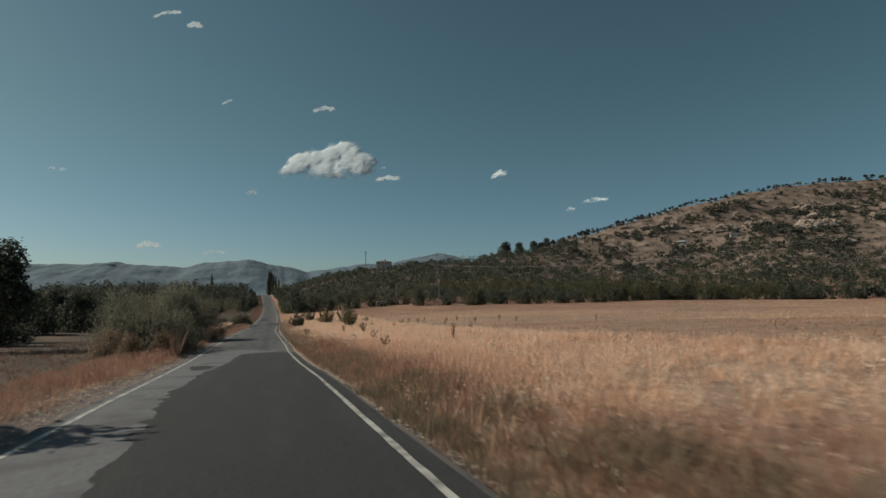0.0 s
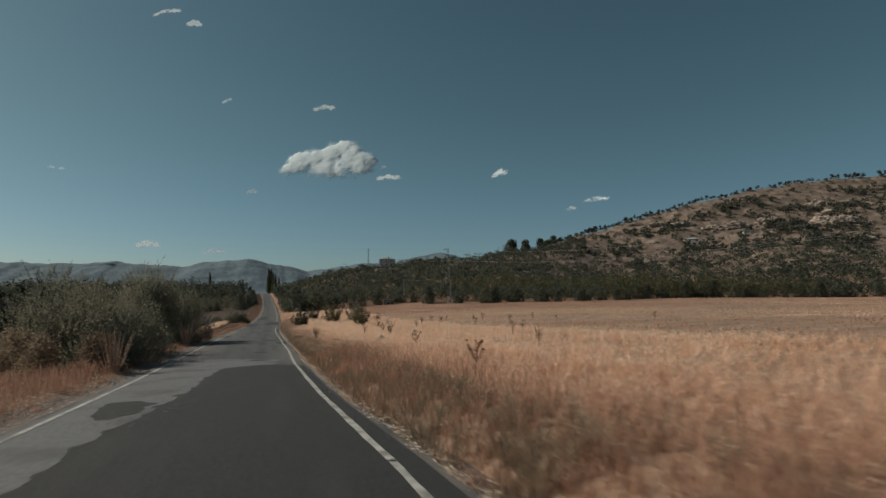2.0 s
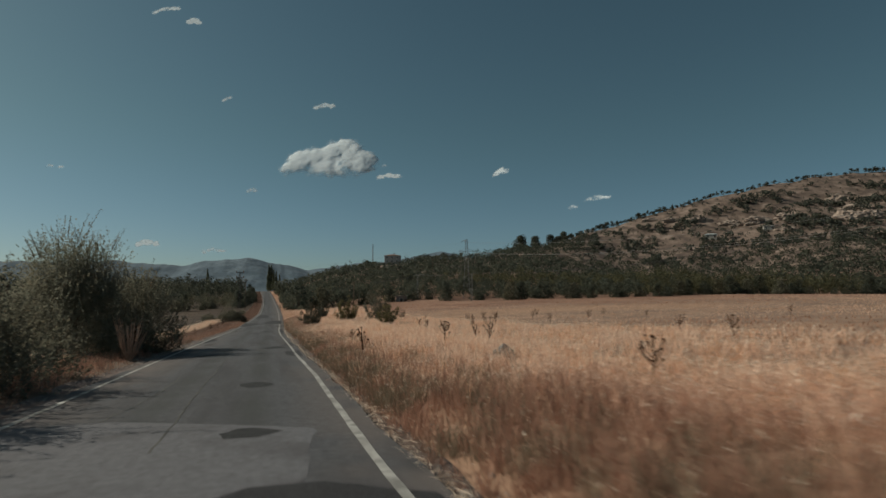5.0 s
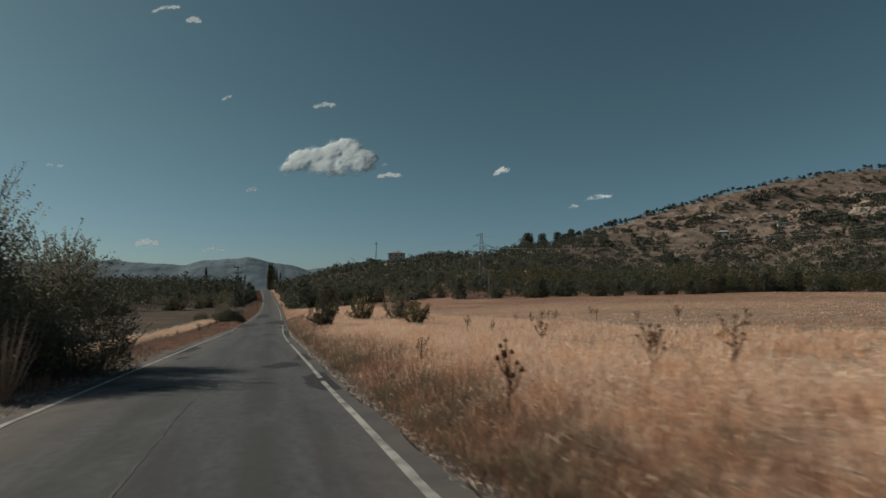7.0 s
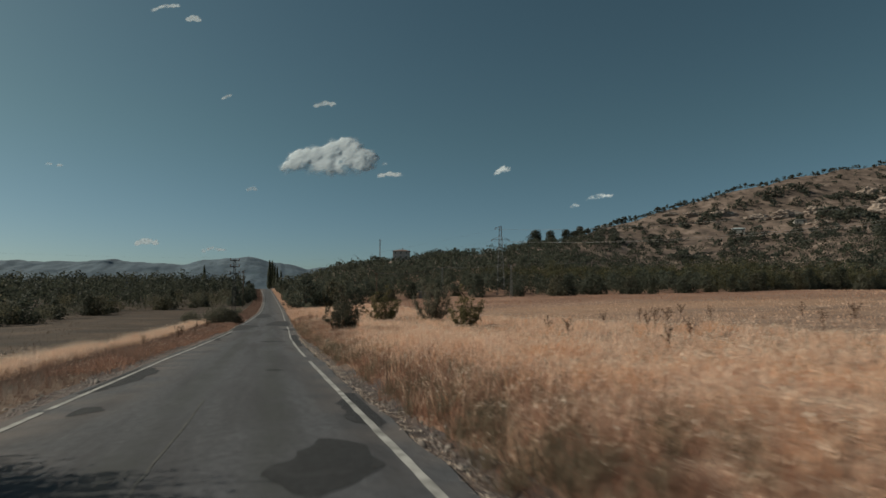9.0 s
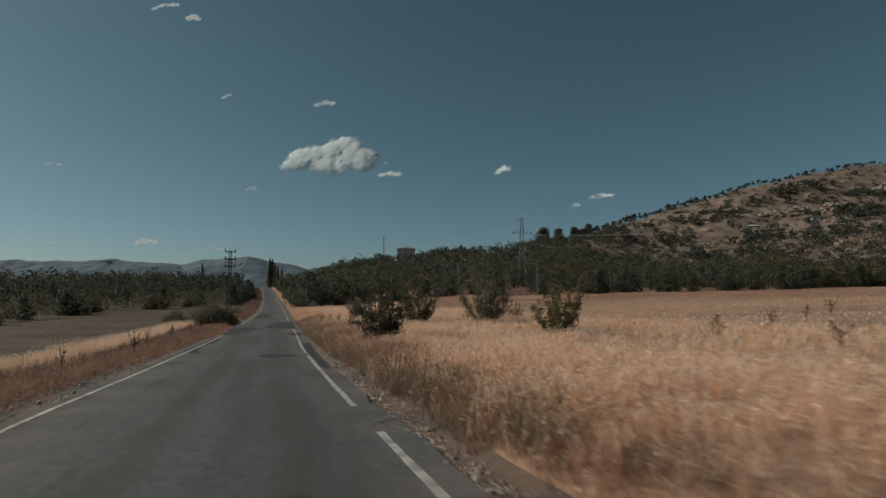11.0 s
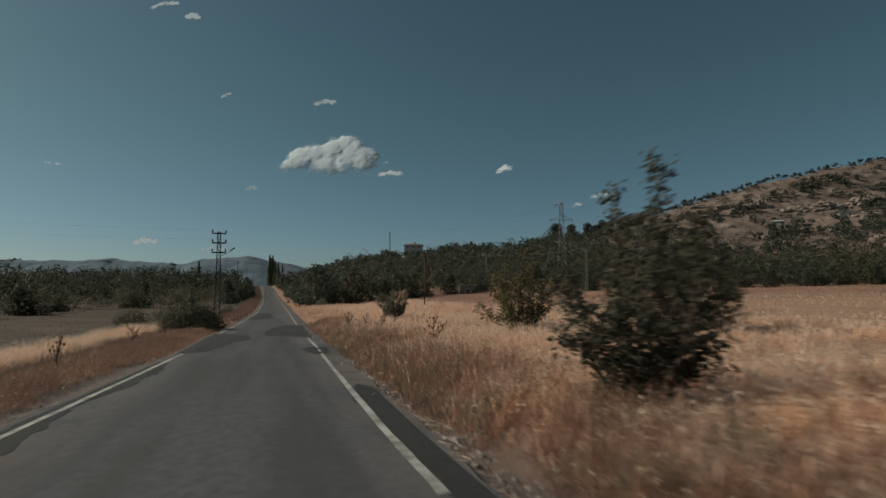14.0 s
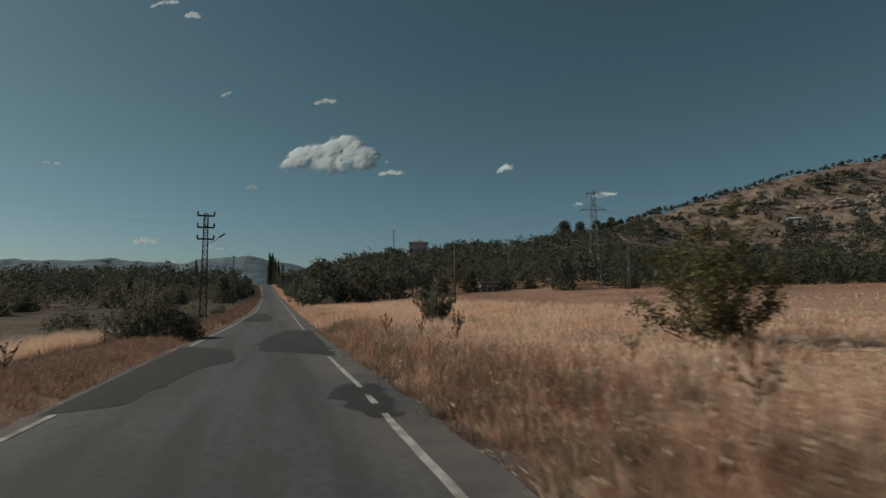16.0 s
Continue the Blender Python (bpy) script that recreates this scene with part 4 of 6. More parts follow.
# lighter, cooler copy of the wood leaves: distance haze is in the colour
M_SCRUB = leafy("haze_tinted_hill_leaves", (0.064, 0.074, 0.064), (0.094, 0.103, 0.086), (0.115, 0.115, 0.092), 0.46, patch=(0.1, (0.86, 0.78, 0.66)))
# yellow-green partly the trees' own; the sunlit lightness is put into the colour
M_GREEN = leafy("sunlit_toned_wood_leaves", (0.076, 0.08, 0.05), (0.134, 0.133, 0.077), (0.168, 0.149, 0.082), 0.48, patch=(0.1, (0.72, 0.66, 0.6)))
M_POPLAR = leafy("poplar_leaves", (0.07, 0.082, 0.058), (0.13, 0.138, 0.09), None, 0.45)
M_BARK = material("grey_brown_bark", [(0.3, (0.06, 0.045, 0.035)), (0.7, (0.14, 0.11, 0.085))], 6.0, 0.95, 0.8, bump_scale=25)
M_WEED = material("dead_brown_stalk", [(0.3, (0.05, 0.028, 0.018)), (0.7, (0.12, 0.065, 0.04))], 5.0, 0.95, 0.3)


def leaves(rng, centres, normals, size, flat=0.6, broad=0.0):
    """Pointed leaf-shaped quads about the given centres."""
    n = len(centres)
    nr = normals * flat + rng.normal(0, 0.6, (n, 3))
    nr /= np.linalg.norm(nr, axis=1, keepdims=True) + 1e-9
    t = np.cross(nr, rng.normal(0, 1, (n, 3)))
    t /= np.linalg.norm(t, axis=1, keepdims=True) + 1e-9
    b = np.cross(nr, t)
    s = (size * rng.uniform(0.6, 1.4, n))[:, None]
    long, wide = t * s, b * s * (rng.uniform(0.35, 0.6, n) + broad)[:, None]
    bend = nr * s * 0.18
    v = np.stack([centres - long, centres + wide - bend, centres + long, centres - wide - bend], 1)
    return v.reshape(-1, 3), np.arange(4 * n).reshape(n, 4)


def lobes_of(rng, radius, height, count, low=0.25):
    """Overlapping lobes that make up an uneven crown: rows of x, y, z, rx, rz."""
    out = []
    for k in range(count):
        a, r = rng.uniform(0, 6.28), radius * 0.62 * math.sqrt(rng.random())
        z = height * rng.uniform(low + 0.12, 0.84)
        r *= 1 - 0.75 * max(0.0, z / height - 0.45) / 0.4       # the crown draws in towards its top
        size = radius * rng.uniform(0.32, 0.55) * (1 - 0.35 * max(0, z / height - 0.55))
        out.append((r * math.cos(a), r * math.sin(a), z, size, size * rng.uniform(0.7, 1.1) * min(1.2, height / (2.0 * radius) + 0.3)))
    out.append((0, 0, height * 0.55, radius * 0.6, height * 0.36))
    if low < 0.05:      # bushes are leafy down to the ground
        for k in range(7):
            a = k * 0.9 + rng.uniform(0, 0.5)
            out.append((radius * 0.58 * math.cos(a), radius * 0.58 * math.sin(a), height * rng.uniform(0.06, 0.24), radius * 0.4, height * 0.22))
    return np.array(out)


def crown_points(rng, lobes, n):
    pick = rng.integers(0, len(lobes), n)
    d = rng.normal(0, 1, (n, 3))
    d /= np.linalg.norm(d, axis=1, keepdims=True)
    L = lobes[pick]
    depth = rng.uniform(0.72, 1.06, n) ** 1.0
    ext = np.stack([L[:, 3], L[:, 3], L[:, 4]], -1)
    p = L[:, :3] + d * ext * depth[:, None]
    p += 0.12 * ext * rng.normal(0, 1, (n, 3)) * (rng.random(n) < 0.35)[:, None]
    return p, d


def inner_mass(lobes, fill, rough_=0.16, rounds=1):
    """The dense inside of a crown: one lumpy mass in each lobe."""
    b = bmesh.new()
    bmesh.ops.create_icosphere(b, subdivisions=rounds, radius=1.0)
    bv, bf = np.array([v.co[:] for v in b.verts]), np.array([[v.index for v in f.verts] for f in b.faces])
    b.free()
    r = np.random.default_rng(int(abs(lobes[0, 2]) * 1000) + len(lobes))
    lump = 1 + rough_ * r.normal(0, 1, (len(lobes), len(bv), 1)).clip(-1.6, 1.6)
    v = lobes[:, None, :3] + bv[None] * lump * fill * lobes[:, None, [3, 3, 4]]
    return v.reshape(-1, 3), (bf[None] + len(bv) * np.arange(len(lobes))[:, None, None]).reshape(-1, 3)


def tube(bm, points, radii, sides=6):
    rings = []
    for k, (p, r) in enumerate(zip(points, radii)):
        p = Vector(p)
        nxt = Vector(points[min(k + 1, len(points) - 1)])
        prv = Vector(points[max(k - 1, 0)])
        d = (nxt - prv).normalized()
        q = d.to_track_quat("Z", "Y")
        rings.append([bm.verts.new(p + q @ Vector((r * math.cos(6.2832 * j / sides), r * math.sin(6.2832 * j / sides), 0))) for j in range(sides)])
    for a, b in zip(rings, rings[1:]):
        for j in range(sides):
            bm.faces.new((a[j], a[(j + 1) % sides], b[(j + 1) % sides], b[j]))
    bm.faces.new(list(reversed(rings[0])))
    bm.faces.new(rings[-1])
    return bm


def woody_plant(name, seed, radius, height, n_leaves, leaf, mat, trunk=0.12, fork=0.3, lobes=9, sprigs=0, low=0.15, columnar=False, order=1.1, shoots=0.0):
    """A tree or bush: a trunk, limbs and a crown of single leaves, under an empty at its foot."""
    r = np.random.default_rng(seed)
    root = new(name)
    L = lobes_of(r, radius, height, lobes, low)
    if columnar:
        L = np.array([(r.normal(0, 0.12 * radius), r.normal(0, 0.12 * radius), height * z, radius * (0.9 - 0.75 * z ** 2), height * 0.13) for z in np.linspace(0.15, 0.92, 9)])
    p, d = crown_points(r, L, n_leaves)
    keep = p[:, 2] > 0.05
    p, d = p[keep], d[keep]
    if shoots:      # slender leafy shoots that point up and out
        p, d = p[::16], d[::16]
        way = d * 0.55 + np.array([0, 0, 0.8]) + r.normal(0, 0.22, d.shape)
        way *= (shoots * r.uniform(0.5, 1.2, len(p)) / np.linalg.norm(way, axis=1))[:, None]
        p, way = np.repeat(p - 0.55 * way, 16, 0), np.repeat(way, 16, 0)
        along = r.uniform(0, 1, len(p))[:, None]
        p, d = p + way * along + r.normal(0, 0.035, p.shape) * (1.25 - along), r.normal(0, 1, p.shape)
        p[:, 2] = np.abs(p[:, 2]) + 0.02
    extra_p = []
    bm_s = bmesh.new()
    for k in range(sprigs):
        lobe = L[r.integers(0, len(L))]
        a = r.uniform(0, 6.28)
        foot = Vector((lobe[0] + 0.5 * lobe[3] * math.cos(a), lobe[1] + 0.5 * lobe[3] * math.sin(a), lobe[2] + lobe[4] * 0.7))
        way = Vector((0.45 * math.cos(a), 0.45 * math.sin(a), 1)) * r.uniform(0.15, 0.32) * height * (1.15 if height < 3.2 else 0.8)
        tube(bm_s, [foot, foot + way * 0.5, foot + way], (0.012, 0.008, 0.004), 4)
        for q in np.linspace(0.1, 1.0, 20):
            extra_p.append(np.array(foot + way * q) + r.normal(0, 0.03 + 0.04 * (1 - q), 3))
    if sprigs:
        p = np.concatenate([p, np.array(extra_p)])
        d = np.concatenate([d, r.normal(0, 1, (len(extra_p), 3))])
        part("twig", bm_s, M_BARK, root)["kind"] = "stuff"
    v, f = leaves(r, p, d, np.full(len(p), leaf), order)
    f = np.concatenate([f[:, [0, 1, 2]], f[:, [0, 2, 3]]])
    crown = new("crown", array_mesh("crown", v, f, mat))
    crown.parent = root
    bm = bmesh.new()
    tube(bm, [(0, 0, -0.15), (0.02 * height, 0, height * fork * 0.6), (0.0, 0.03 * height, height * (0.85 if columnar else fork + 0.15))], (trunk * 1.35, trunk, trunk * 0.55), 8)
    part("trunk", bm, M_BARK, root)
    if not columnar:
        for k in range(5):
            lobe = L[k % len(L)]
            bm = bmesh.new()
            start = (0.015 * height, 0.01 * height, height * fork * r.uniform(0.35, 1.0))
            mid = (lobe[0] * 0.45, lobe[1] * 0.45, (start[2] + lobe[2]) * 0.5)
            tube(bm, [start, mid, tuple(lobe[:3])], (trunk * 0.6, trunk * 0.4, trunk * 0.15), 6)
            part("limb", bm, M_BARK, root)
    return root


def stand(ob, x, y, turn=0.0, scale=1.0, sink=0.05):
    ob.matrix_world = Matrix.Translation((x, y, float(land(x, y)) - sink)) @ Matrix.Rotation(turn, 4, "Z") @ Matrix.Scale(scale, 4)
    return ob


def again(ob, x, y, turn=0.0, scale=1.0):
    made = copy_thing(ob, Matrix())
    return stand(made, x, y, turn, scale)


def vase_shrub(name, seed, radius, height, n_leaves, leaf, mat, stems=18, low=0.12):
    """A many-stemmed shrub: stems that rise from one foot and arch outwards, with leafy side twigs and gaps between them."""
    r = np.random.default_rng(seed)
    root = new(name)
    twig_bm, P, D = bmesh.new(), [], []
    per = max(6, n_leaves // (stems * 9))
    for k in range(stems):
        a, out = k * 2.4 + r.uniform(-0.5, 0.5), radius * 0.82 * ((k + 0.4) / stems) ** 0.6
        top = height * r.uniform(0.5, 1.0) * (1 - 0.42 * (out / radius) ** 1.6) * (1.2 if k % 6 == 1 else 1.0)
        way = np.array([math.cos(a), math.sin(a), 0.0])
        foot, mid, tip = way * 0.06 * radius, way * out * 0.72 + np.array([0, 0, top * 0.42]), way * out + np.array([0, 0, top])
        mid = mid + r.normal(0, 0.05 * radius, 3)
        bm = bmesh.new()
        tube(bm, [tuple(foot - np.array([0, 0, 0.1])), tuple(mid), tuple(tip)], (0.03, 0.02, 0.006), 5)
        part("stem", bm, M_BARK, root)
        for j in range(9):
            f = low + (1 - low) * (j + r.random()) / 9
            p = foot * (1 - f) ** 2 + 2 * mid * f * (1 - f) + tip * f * f
            d = way * r.uniform(0.1, 0.9) + r.normal(0, 0.55, 3) + np.array([0, 0, 0.35])
            q = p + d / np.linalg.norm(d) * radius * r.uniform(0.18, 0.46) * (1 - 0.5 * f)
            q[2] = max(q[2], 0.06)
            tube(twig_bm, [tuple(p), tuple(q)], (0.008, 0.003), 3)
            s_ = r.uniform(0, 1.05, per)[:, None]
            P.append(p + (q - p) * s_ + r.normal(0, 0.036 * radius + 0.015, (per, 3)))
            D.append(np.tile(d * 0.4 + np.array([0, 0, 0.6]), (per, 1)))
    part("twig", twig_bm, M_BARK, root)["kind"] = "stuff"
    P, D = np.concatenate(P), np.concatenate(D)
    keep = P[:, 2] > 0.04
    v, f = leaves(r, P[keep], D[keep], np.full(keep.sum(), leaf), 0.6)
    crown = new("crown", array_mesh("crown", v, f, mat))
    crown.parent = root
    return root


# hedge of bushes on the left
HEDGE = [  # x, y, radius, height, leaves, half-dry
    (-8.4, 40.6, 1.3, 1.5, 4500, True), (-6.5, 41.0, 1.2, 1.6, 5500, True), (-6.9, 43.6, 1.7, 2.6, 9000, False), (-6.8, 46.6, 1.9, 3.1, 10000, False), (-6.9, 51.6, 1.9, 3.3, 10000, False), (-7.3, 55.4, 1.9, 2.9, 9000, False), (-9.9, 42.4, 1.5, 1.9, 6500, True), (-9.6, 45.4, 2.3, 3.2, 11000, False), (-7.8, 44.8, 2.2, 3.1, 11000, False), (-10.4, 47.0, 2.8, 4.3, 11000, False),
    (-8.2, 49.5, 2.6, 3.7, 15000, False), (-10.4, 54.0, 2.9, 4.2, 13000, False), (-13.5, 62.5, 3.2, 5.2, 12000, False), (-9.4, 67.6, 3.9, 6.3, 56000, False), (-7.3, 70.6, 2.9, 4.7, 34000, False), (-11.5, 72.0, 2.8, 5.0, 11000, False)]
for k, (x, y, r_, h_, n_, red) in enumerate(HEDGE):
    ob = woody_plant("bush", 300 + k, r_, h_, int(n_ * (1.5 if r_ > 2.65 else 1.3)), 0.05 if red else 0.036 + 0.003 * r_, M_BUSH_RED if red else M_BUSH, 0.06, 0.25, 13, 6 if red else 26 if r_ < 2.65 else 75, 0.02, False, 0.9, 0.0 if red else 0.22 * h_)
    stand(ob, x, y, k * 1.3)
    tagged(ob, "low reddish half-dry bush on the road's bank" if red else "dense dusty dark-green roadside bush with upright sprigs", "bush", "roadside bushes")

# shrubs in the field
SHRUBS = [(4.9, 105.0, 1.95, 3.3, 8500, 0.056, 7, "dark-green oak shrub with leathery leaves in the dry grass"), (11.8, 124.2, 2.6, 3.5, 9500, 0.06, 22, "yellow-green young tree shrub in the dry grass"),
          (15.1, 116.4, 2.75, 4.3, 10500, 0.06, 9, "sparse dark-green shrub in the dry grass"), (13.9, 103.2, 1.8, 3.1, 5200, 0.062, 10, "open-crowned yellow-green shrub with upright leafy shoots in the dry grass"),
          (9.9, 146.2, 1.8, 3.0, 7500, 0.06, 11, "dark-green shrub among pale straw grass"), (8.6, 203.0, 1.3, 1.6, 2000, 0.10, 12, "low dusty green shrub at the field's edge"),
          (2.75, 93.9, 0.32, 0.5, 900, 0.03, 19, "low dusty weed clump beside the gravel"), (20.0, 122.0, 0.9, 1.6, 700, 0.06, 13, "thin dry brown shrub in the dry grass"), (-7.0, 145.6, 2.1, 3.4, 14000, 0.06, 14, "rounded dark-green bush leaning towards the road"), (-5.3, 144.4, 1.8, 1.7, 7000, 0.06, 15, "low dark-green bush beside the asphalt"),
          (-10.4, 146.5, 1.5, 1.8, 4000, 0.07, 18, "dusty olive bush in the grass behind the verge"), (-8.0, 176.0, 1.9, 2.0, 3000, 0.09, 16, "dusty green bush by the road"), (-6.6, 190.0, 1.6, 1.6, 2200, 0.09, 17, "dusty green bush by the road")]
for k, (x, y, r_, h_, n_, leaf, seed, label) in enumerate(SHRUBS):
    foliage = M_BUSH_RED if "brown" in label else M_OLIVE if "olive" in label else M_YELLOW if "yellow" in label else M_BUSH if "dark-green shrub" in label or "dusty" in label or "leaning" in label else M_SHRUB
    if k < 5 or "thin" in label:
        ob = vase_shrub("shrub", 500 + seed, r_, 1.08 * h_, n_, leaf, foliage, 10 if "thin" in label else 17)
    else:
        ob = woody_plant("shrub", 500 + seed, r_, h_, n_, leaf, foliage, 0.05, 0.2, 9, 0, 0.02, shoots=0.7 if "leaning" in label else 0.0)
    stand(ob, x, y, k * 2.1)
    tagged(ob, label, "shrub", "shrubs in the dry grass")

# taller trees on the left, seen at the start
big = woody_plant("tree", 61, 3.6, 10.5, 9000, 0.15, M_WOOD_LEAF, 0.22, 0.3, 15, 0, 0.12, False, 1.2)
tagged(stand(big, -22.6, 58.0), "tall dark broad-leaved tree with an open rounded crown", "tree", "trees by the left field")
mid = woody_plant("tree", 62, 4.2, 8.5, 2800, 0.28, M_WOOD_LEAF, 0.2, 0.25, 13, 0, 0.02, False, 1.4)
tagged(stand(mid, -33, 119), "dark broad-leaved tree in the shade of its neighbours", "tree", "trees by the left field")
for k, (x, y, s) in enumerate(((-38, 124, 1.1), (-43, 113, 1.15), (-49, 108, 1.2), (-36, 106, 0.9), (-45, 100, 1.1), (-52, 96, 1.2), (-39, 92, 0.95), (-58, 88, 1.2), (-30, 80, 0.8), (-28, 70, 0.75), (-34, 76, 0.9), (-44, 84, 1.0))):
    again(mid, x, y, k * 1.7, s)

for k, (x, y, s) in enumerate(((212, 492, 1.95), (218, 501, 1.3), (229, 496, 1.6), (234, 505, 1.2), (246, 500, 1.45), (257, 508, 1.1), (261, 504, 1.35))):
    again(mid, x, y, k * 2.3, s)

tagged(again(mid, -9.7, 14.5, 0.4, 0.68), "broad-leaved tree that shades the road's edge")

# poplars beyond the rise
pop = woody_plant("poplar_tree", 63, 1.9, 19, 2600, 0.35, M_POPLAR, 0.25, 0.3, 9, 0, 0.1, True)
tagged(stand(pop, -0.9, 468), "tall slender columnar poplar beside the road", "tree", "poplars by the road")
for k, (x, y, s) in enumerate(((0.9, 474, 1.0), (2.6, 470, 0.82), (-0.2, 482, 0.95), (4.3, 462, 0.75), (-47, 514, 1.0), (6.5, 455, 0.6))):
    again(pop, x, y, k * 1.1, s)

# orchard and woods: nearer trees one by one
protos = []
for k, (r_, h_, n_, lab) in enumerate(((2.5, 4.2, 1350, "round dark-green orchard tree with a low crown"), (2.2, 5.2, 1350, "dark-green orchard tree with an uneven crown"), (2.9, 4.8, 1650, "broad dusty-green orchard tree"))):
    ob = woody_plant("orchard_tree", 640 + k, r_, h_, n_, 0.205, M_OLIVE if k == 0 else M_WOOD_LEAF, 0.12, 0.25, 9, 0, 0.03, False, 1.5)
    protos.append(tagged(ob, lab, "tree", "orchard trees"))
rng = np.random.default_rng(21)
spots = []
for x in np.cumsum(rng.uniform(2.6, 8.5, 46)) + 8:
    spots.append((x, float(field_limit(x)) + 4.0 + rng.normal(0, 2.2)))
for y in np.arange(150, 262, 9):
    spots.append((float(np.interp(y, (150, 190, 215, 240, 262), (-38, -35, -32, -24, -13))) + rng.normal(0, 3.0), y + rng.normal(0, 2)))
for y in np.arange(208, 420, 6):
    spots.append((float(np.interp(y, (208, 300, 420), (9, 8, 5.5))) + rng.normal(0, 0.6), y))
for y in np.arange(262, 430, 7):
    spots.append((float(np.interp(y, (262, 330, 430), (-10, -8.5, -12))) + rng.normal(0, 0.5), y))
used = set()
for k, (x, y) in enumerate(spots):
    p = protos[k % 3]
    s = rng.uniform(0.55, 1.15) if x < -12 else (rng.uniform(1.35, 1.75) if 4 < x < 18 and y < 232 else rng.uniform(0.5, 1.4))
    if k % 3 not in used:
        used.add(k % 3)
        stand(p, x, y, 0, s)
    else:
        again(p, x, y, rng.uniform(0, 6.28), s)


def wood(name, rng, x, y, r_lo, r_hi, h_lo, h_hi, clumps, leaf, mat, label, shapes=8, inside=0.0):
    """Many far trees as one mesh of leaf clumps."""
    kinds = []
    for k in range(shapes):
        L = lobes_of(rng, 1.0, 1.8, 6, 0.05)
        kinds.append((*crown_points(rng, L, clumps), inner_mass(L, inside, 0.12)))
    P, D, S, CV, CF = [], [], [], [], []
    z = land(x, y)
    vary = np.clip(0.5 + 0.6 * fractal(x, y, 22, 2, 57), 0, 1.6)
    for k in range(len(x)):
        p, d, (cv, cf) = kinds[k % shapes]
        big_ = 0.8 + 0.45 * vary[k]
        r_, h_ = rng.uniform(r_lo, r_hi) * big_, rng.uniform(h_lo, h_hi) * big_
        if 290 < y[k] < 460 and (y[k] - 111) * 0.26 - 9 < x[k] < y[k] * 0.195 + 9:       # younger trees on the slope below the house
            h_ = min(h_, float(np.interp(y[k], (300, 340, 380, 400, 420, 440, 456), (7.0, 5.2, 3.9, 3.1, 2.3, 1.8, 1.5))) * rng.choice((0.8, 1.0, 1.3, 1.9)))
        a = rng.uniform(0, 6.28)
        c, s = math.cos(a), math.sin(a)
        q = np.stack([(p[:, 0] * c - p[:, 1] * s) * r_, (p[:, 0] * s + p[:, 1] * c) * r_, np.maximum(p[:, 2], 0) * h_ / 1.8], -1)
        P.append(q + (x[k], y[k], z[k] - 0.2))
        CV.append(np.stack([(cv[:, 0] * c - cv[:, 1] * s) * r_, (cv[:, 0] * s + cv[:, 1] * c) * r_, np.maximum(cv[:, 2], 0) * h_ / 1.8], -1) + (x[k], y[k], z[k] - 0.2))
        CF.append(cf + k * len(cv))
        D.append(d)
        S.append(np.full(len(p), leaf * r_ / r_hi))
    v, f = leaves(rng, np.concatenate(P), np.concatenate(D), np.concatenate(S), 5.5, 0.4)
    f = np.concatenate([f[:, [0, 1, 2]], f[:, [0, 2, 3]]])
    if inside:
        f, v = np.concatenate([f, np.concatenate(CF) + len(v)]), np.concatenate([v, *CV])
    return tagged(new(name, array_mesh(name, v, f, mat, True)), label, "wood", kind="stuff")


def spread(rng, count, x0, x1, y0, y1, gap, test):
    """Places at least about a gap apart, from a jittered grid."""
    gx_, gy_ = np.meshgrid(np.arange(x0, x1, gap), np.arange(y0, y1, gap))
    x = gx_.ravel() + rng.uniform(-0.42, 0.42, gx_.size) * gap
    y = gy_.ravel() + rng.uniform(-0.42, 0.42, gx_.size) * gap
    ok = test(x, y)
    return x[ok], y[ok]


CLEARINGS = [(293, 377, 26), (308, 370, 26), (278, 385, 26), (86, 456, 30), (92, 456, 30), (77, 475, 12), (173, 497, 60), (292, 509, 60)]


def right_wood(x, y):
    az, r = np.degrees(np.arctan2(x, y)), np.hypot(x, y)
    inside = (y > field_limit(x) + 6) & (x - road_x(y) > 9) & (az < 75)
    for cx, cy, near in CLEARINGS:
        a0, r0 = math.degrees(math.atan2(cx, cy)), math.hypot(cx, cy)
        inside &= ~((np.abs(az - a0) < 1.3) & (r < r0 + 6) & (r > r0 - near))
    top = np.interp(az, (0, 22, 28, 34, 45, 60, 75), (500, 525, 505, 482, 492, 505, 505))
    return inside & (r < top) & (fractal(x, y, 35, 3, 44) > -0.95)


rng = np.random.default_rng(31)
x, y = spread(rng, 0, 8, 380, 100, 530, 5.6, lambda a, b: right_wood(a, b) & (np.hypot(a, b) < 300))
# trees further right get the leaf colour lightened in place of sunlight
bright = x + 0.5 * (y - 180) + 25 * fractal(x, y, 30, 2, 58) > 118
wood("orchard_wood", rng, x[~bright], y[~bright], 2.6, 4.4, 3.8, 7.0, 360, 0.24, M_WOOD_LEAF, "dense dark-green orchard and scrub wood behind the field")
wood("sunlit_wood", rng, x[bright], y[bright], 2.6, 4.8, 4.6, 8.6, 300, 0.26, M_GREEN, "yellow-green wood behind the field, its sunlit tone put into the leaf colour")
x, y = spread(rng, 0, 8, 460, 100, 540, 6.6, lambda a, b: right_wood(a, b) & (np.hypot(a, b) >= 300))
wood("hillside_wood", rng, x, y, 2.3, 6.0, 3.0, 7.2, 84, 0.55, M_WOOD_LEAF, "dark-green wood climbing the slope towards the house")
x, y = spread(rng, 0, -260, -10, 150, 560, 7.0, lambda a, b: (a < np.interp(b, (150, 190, 215, 240, 262, 330, 430, 560), (-34, -31, -28, -20, -12, -13, -17, -24))) & (fractal(a, b, 30, 3, 46) > -0.8))
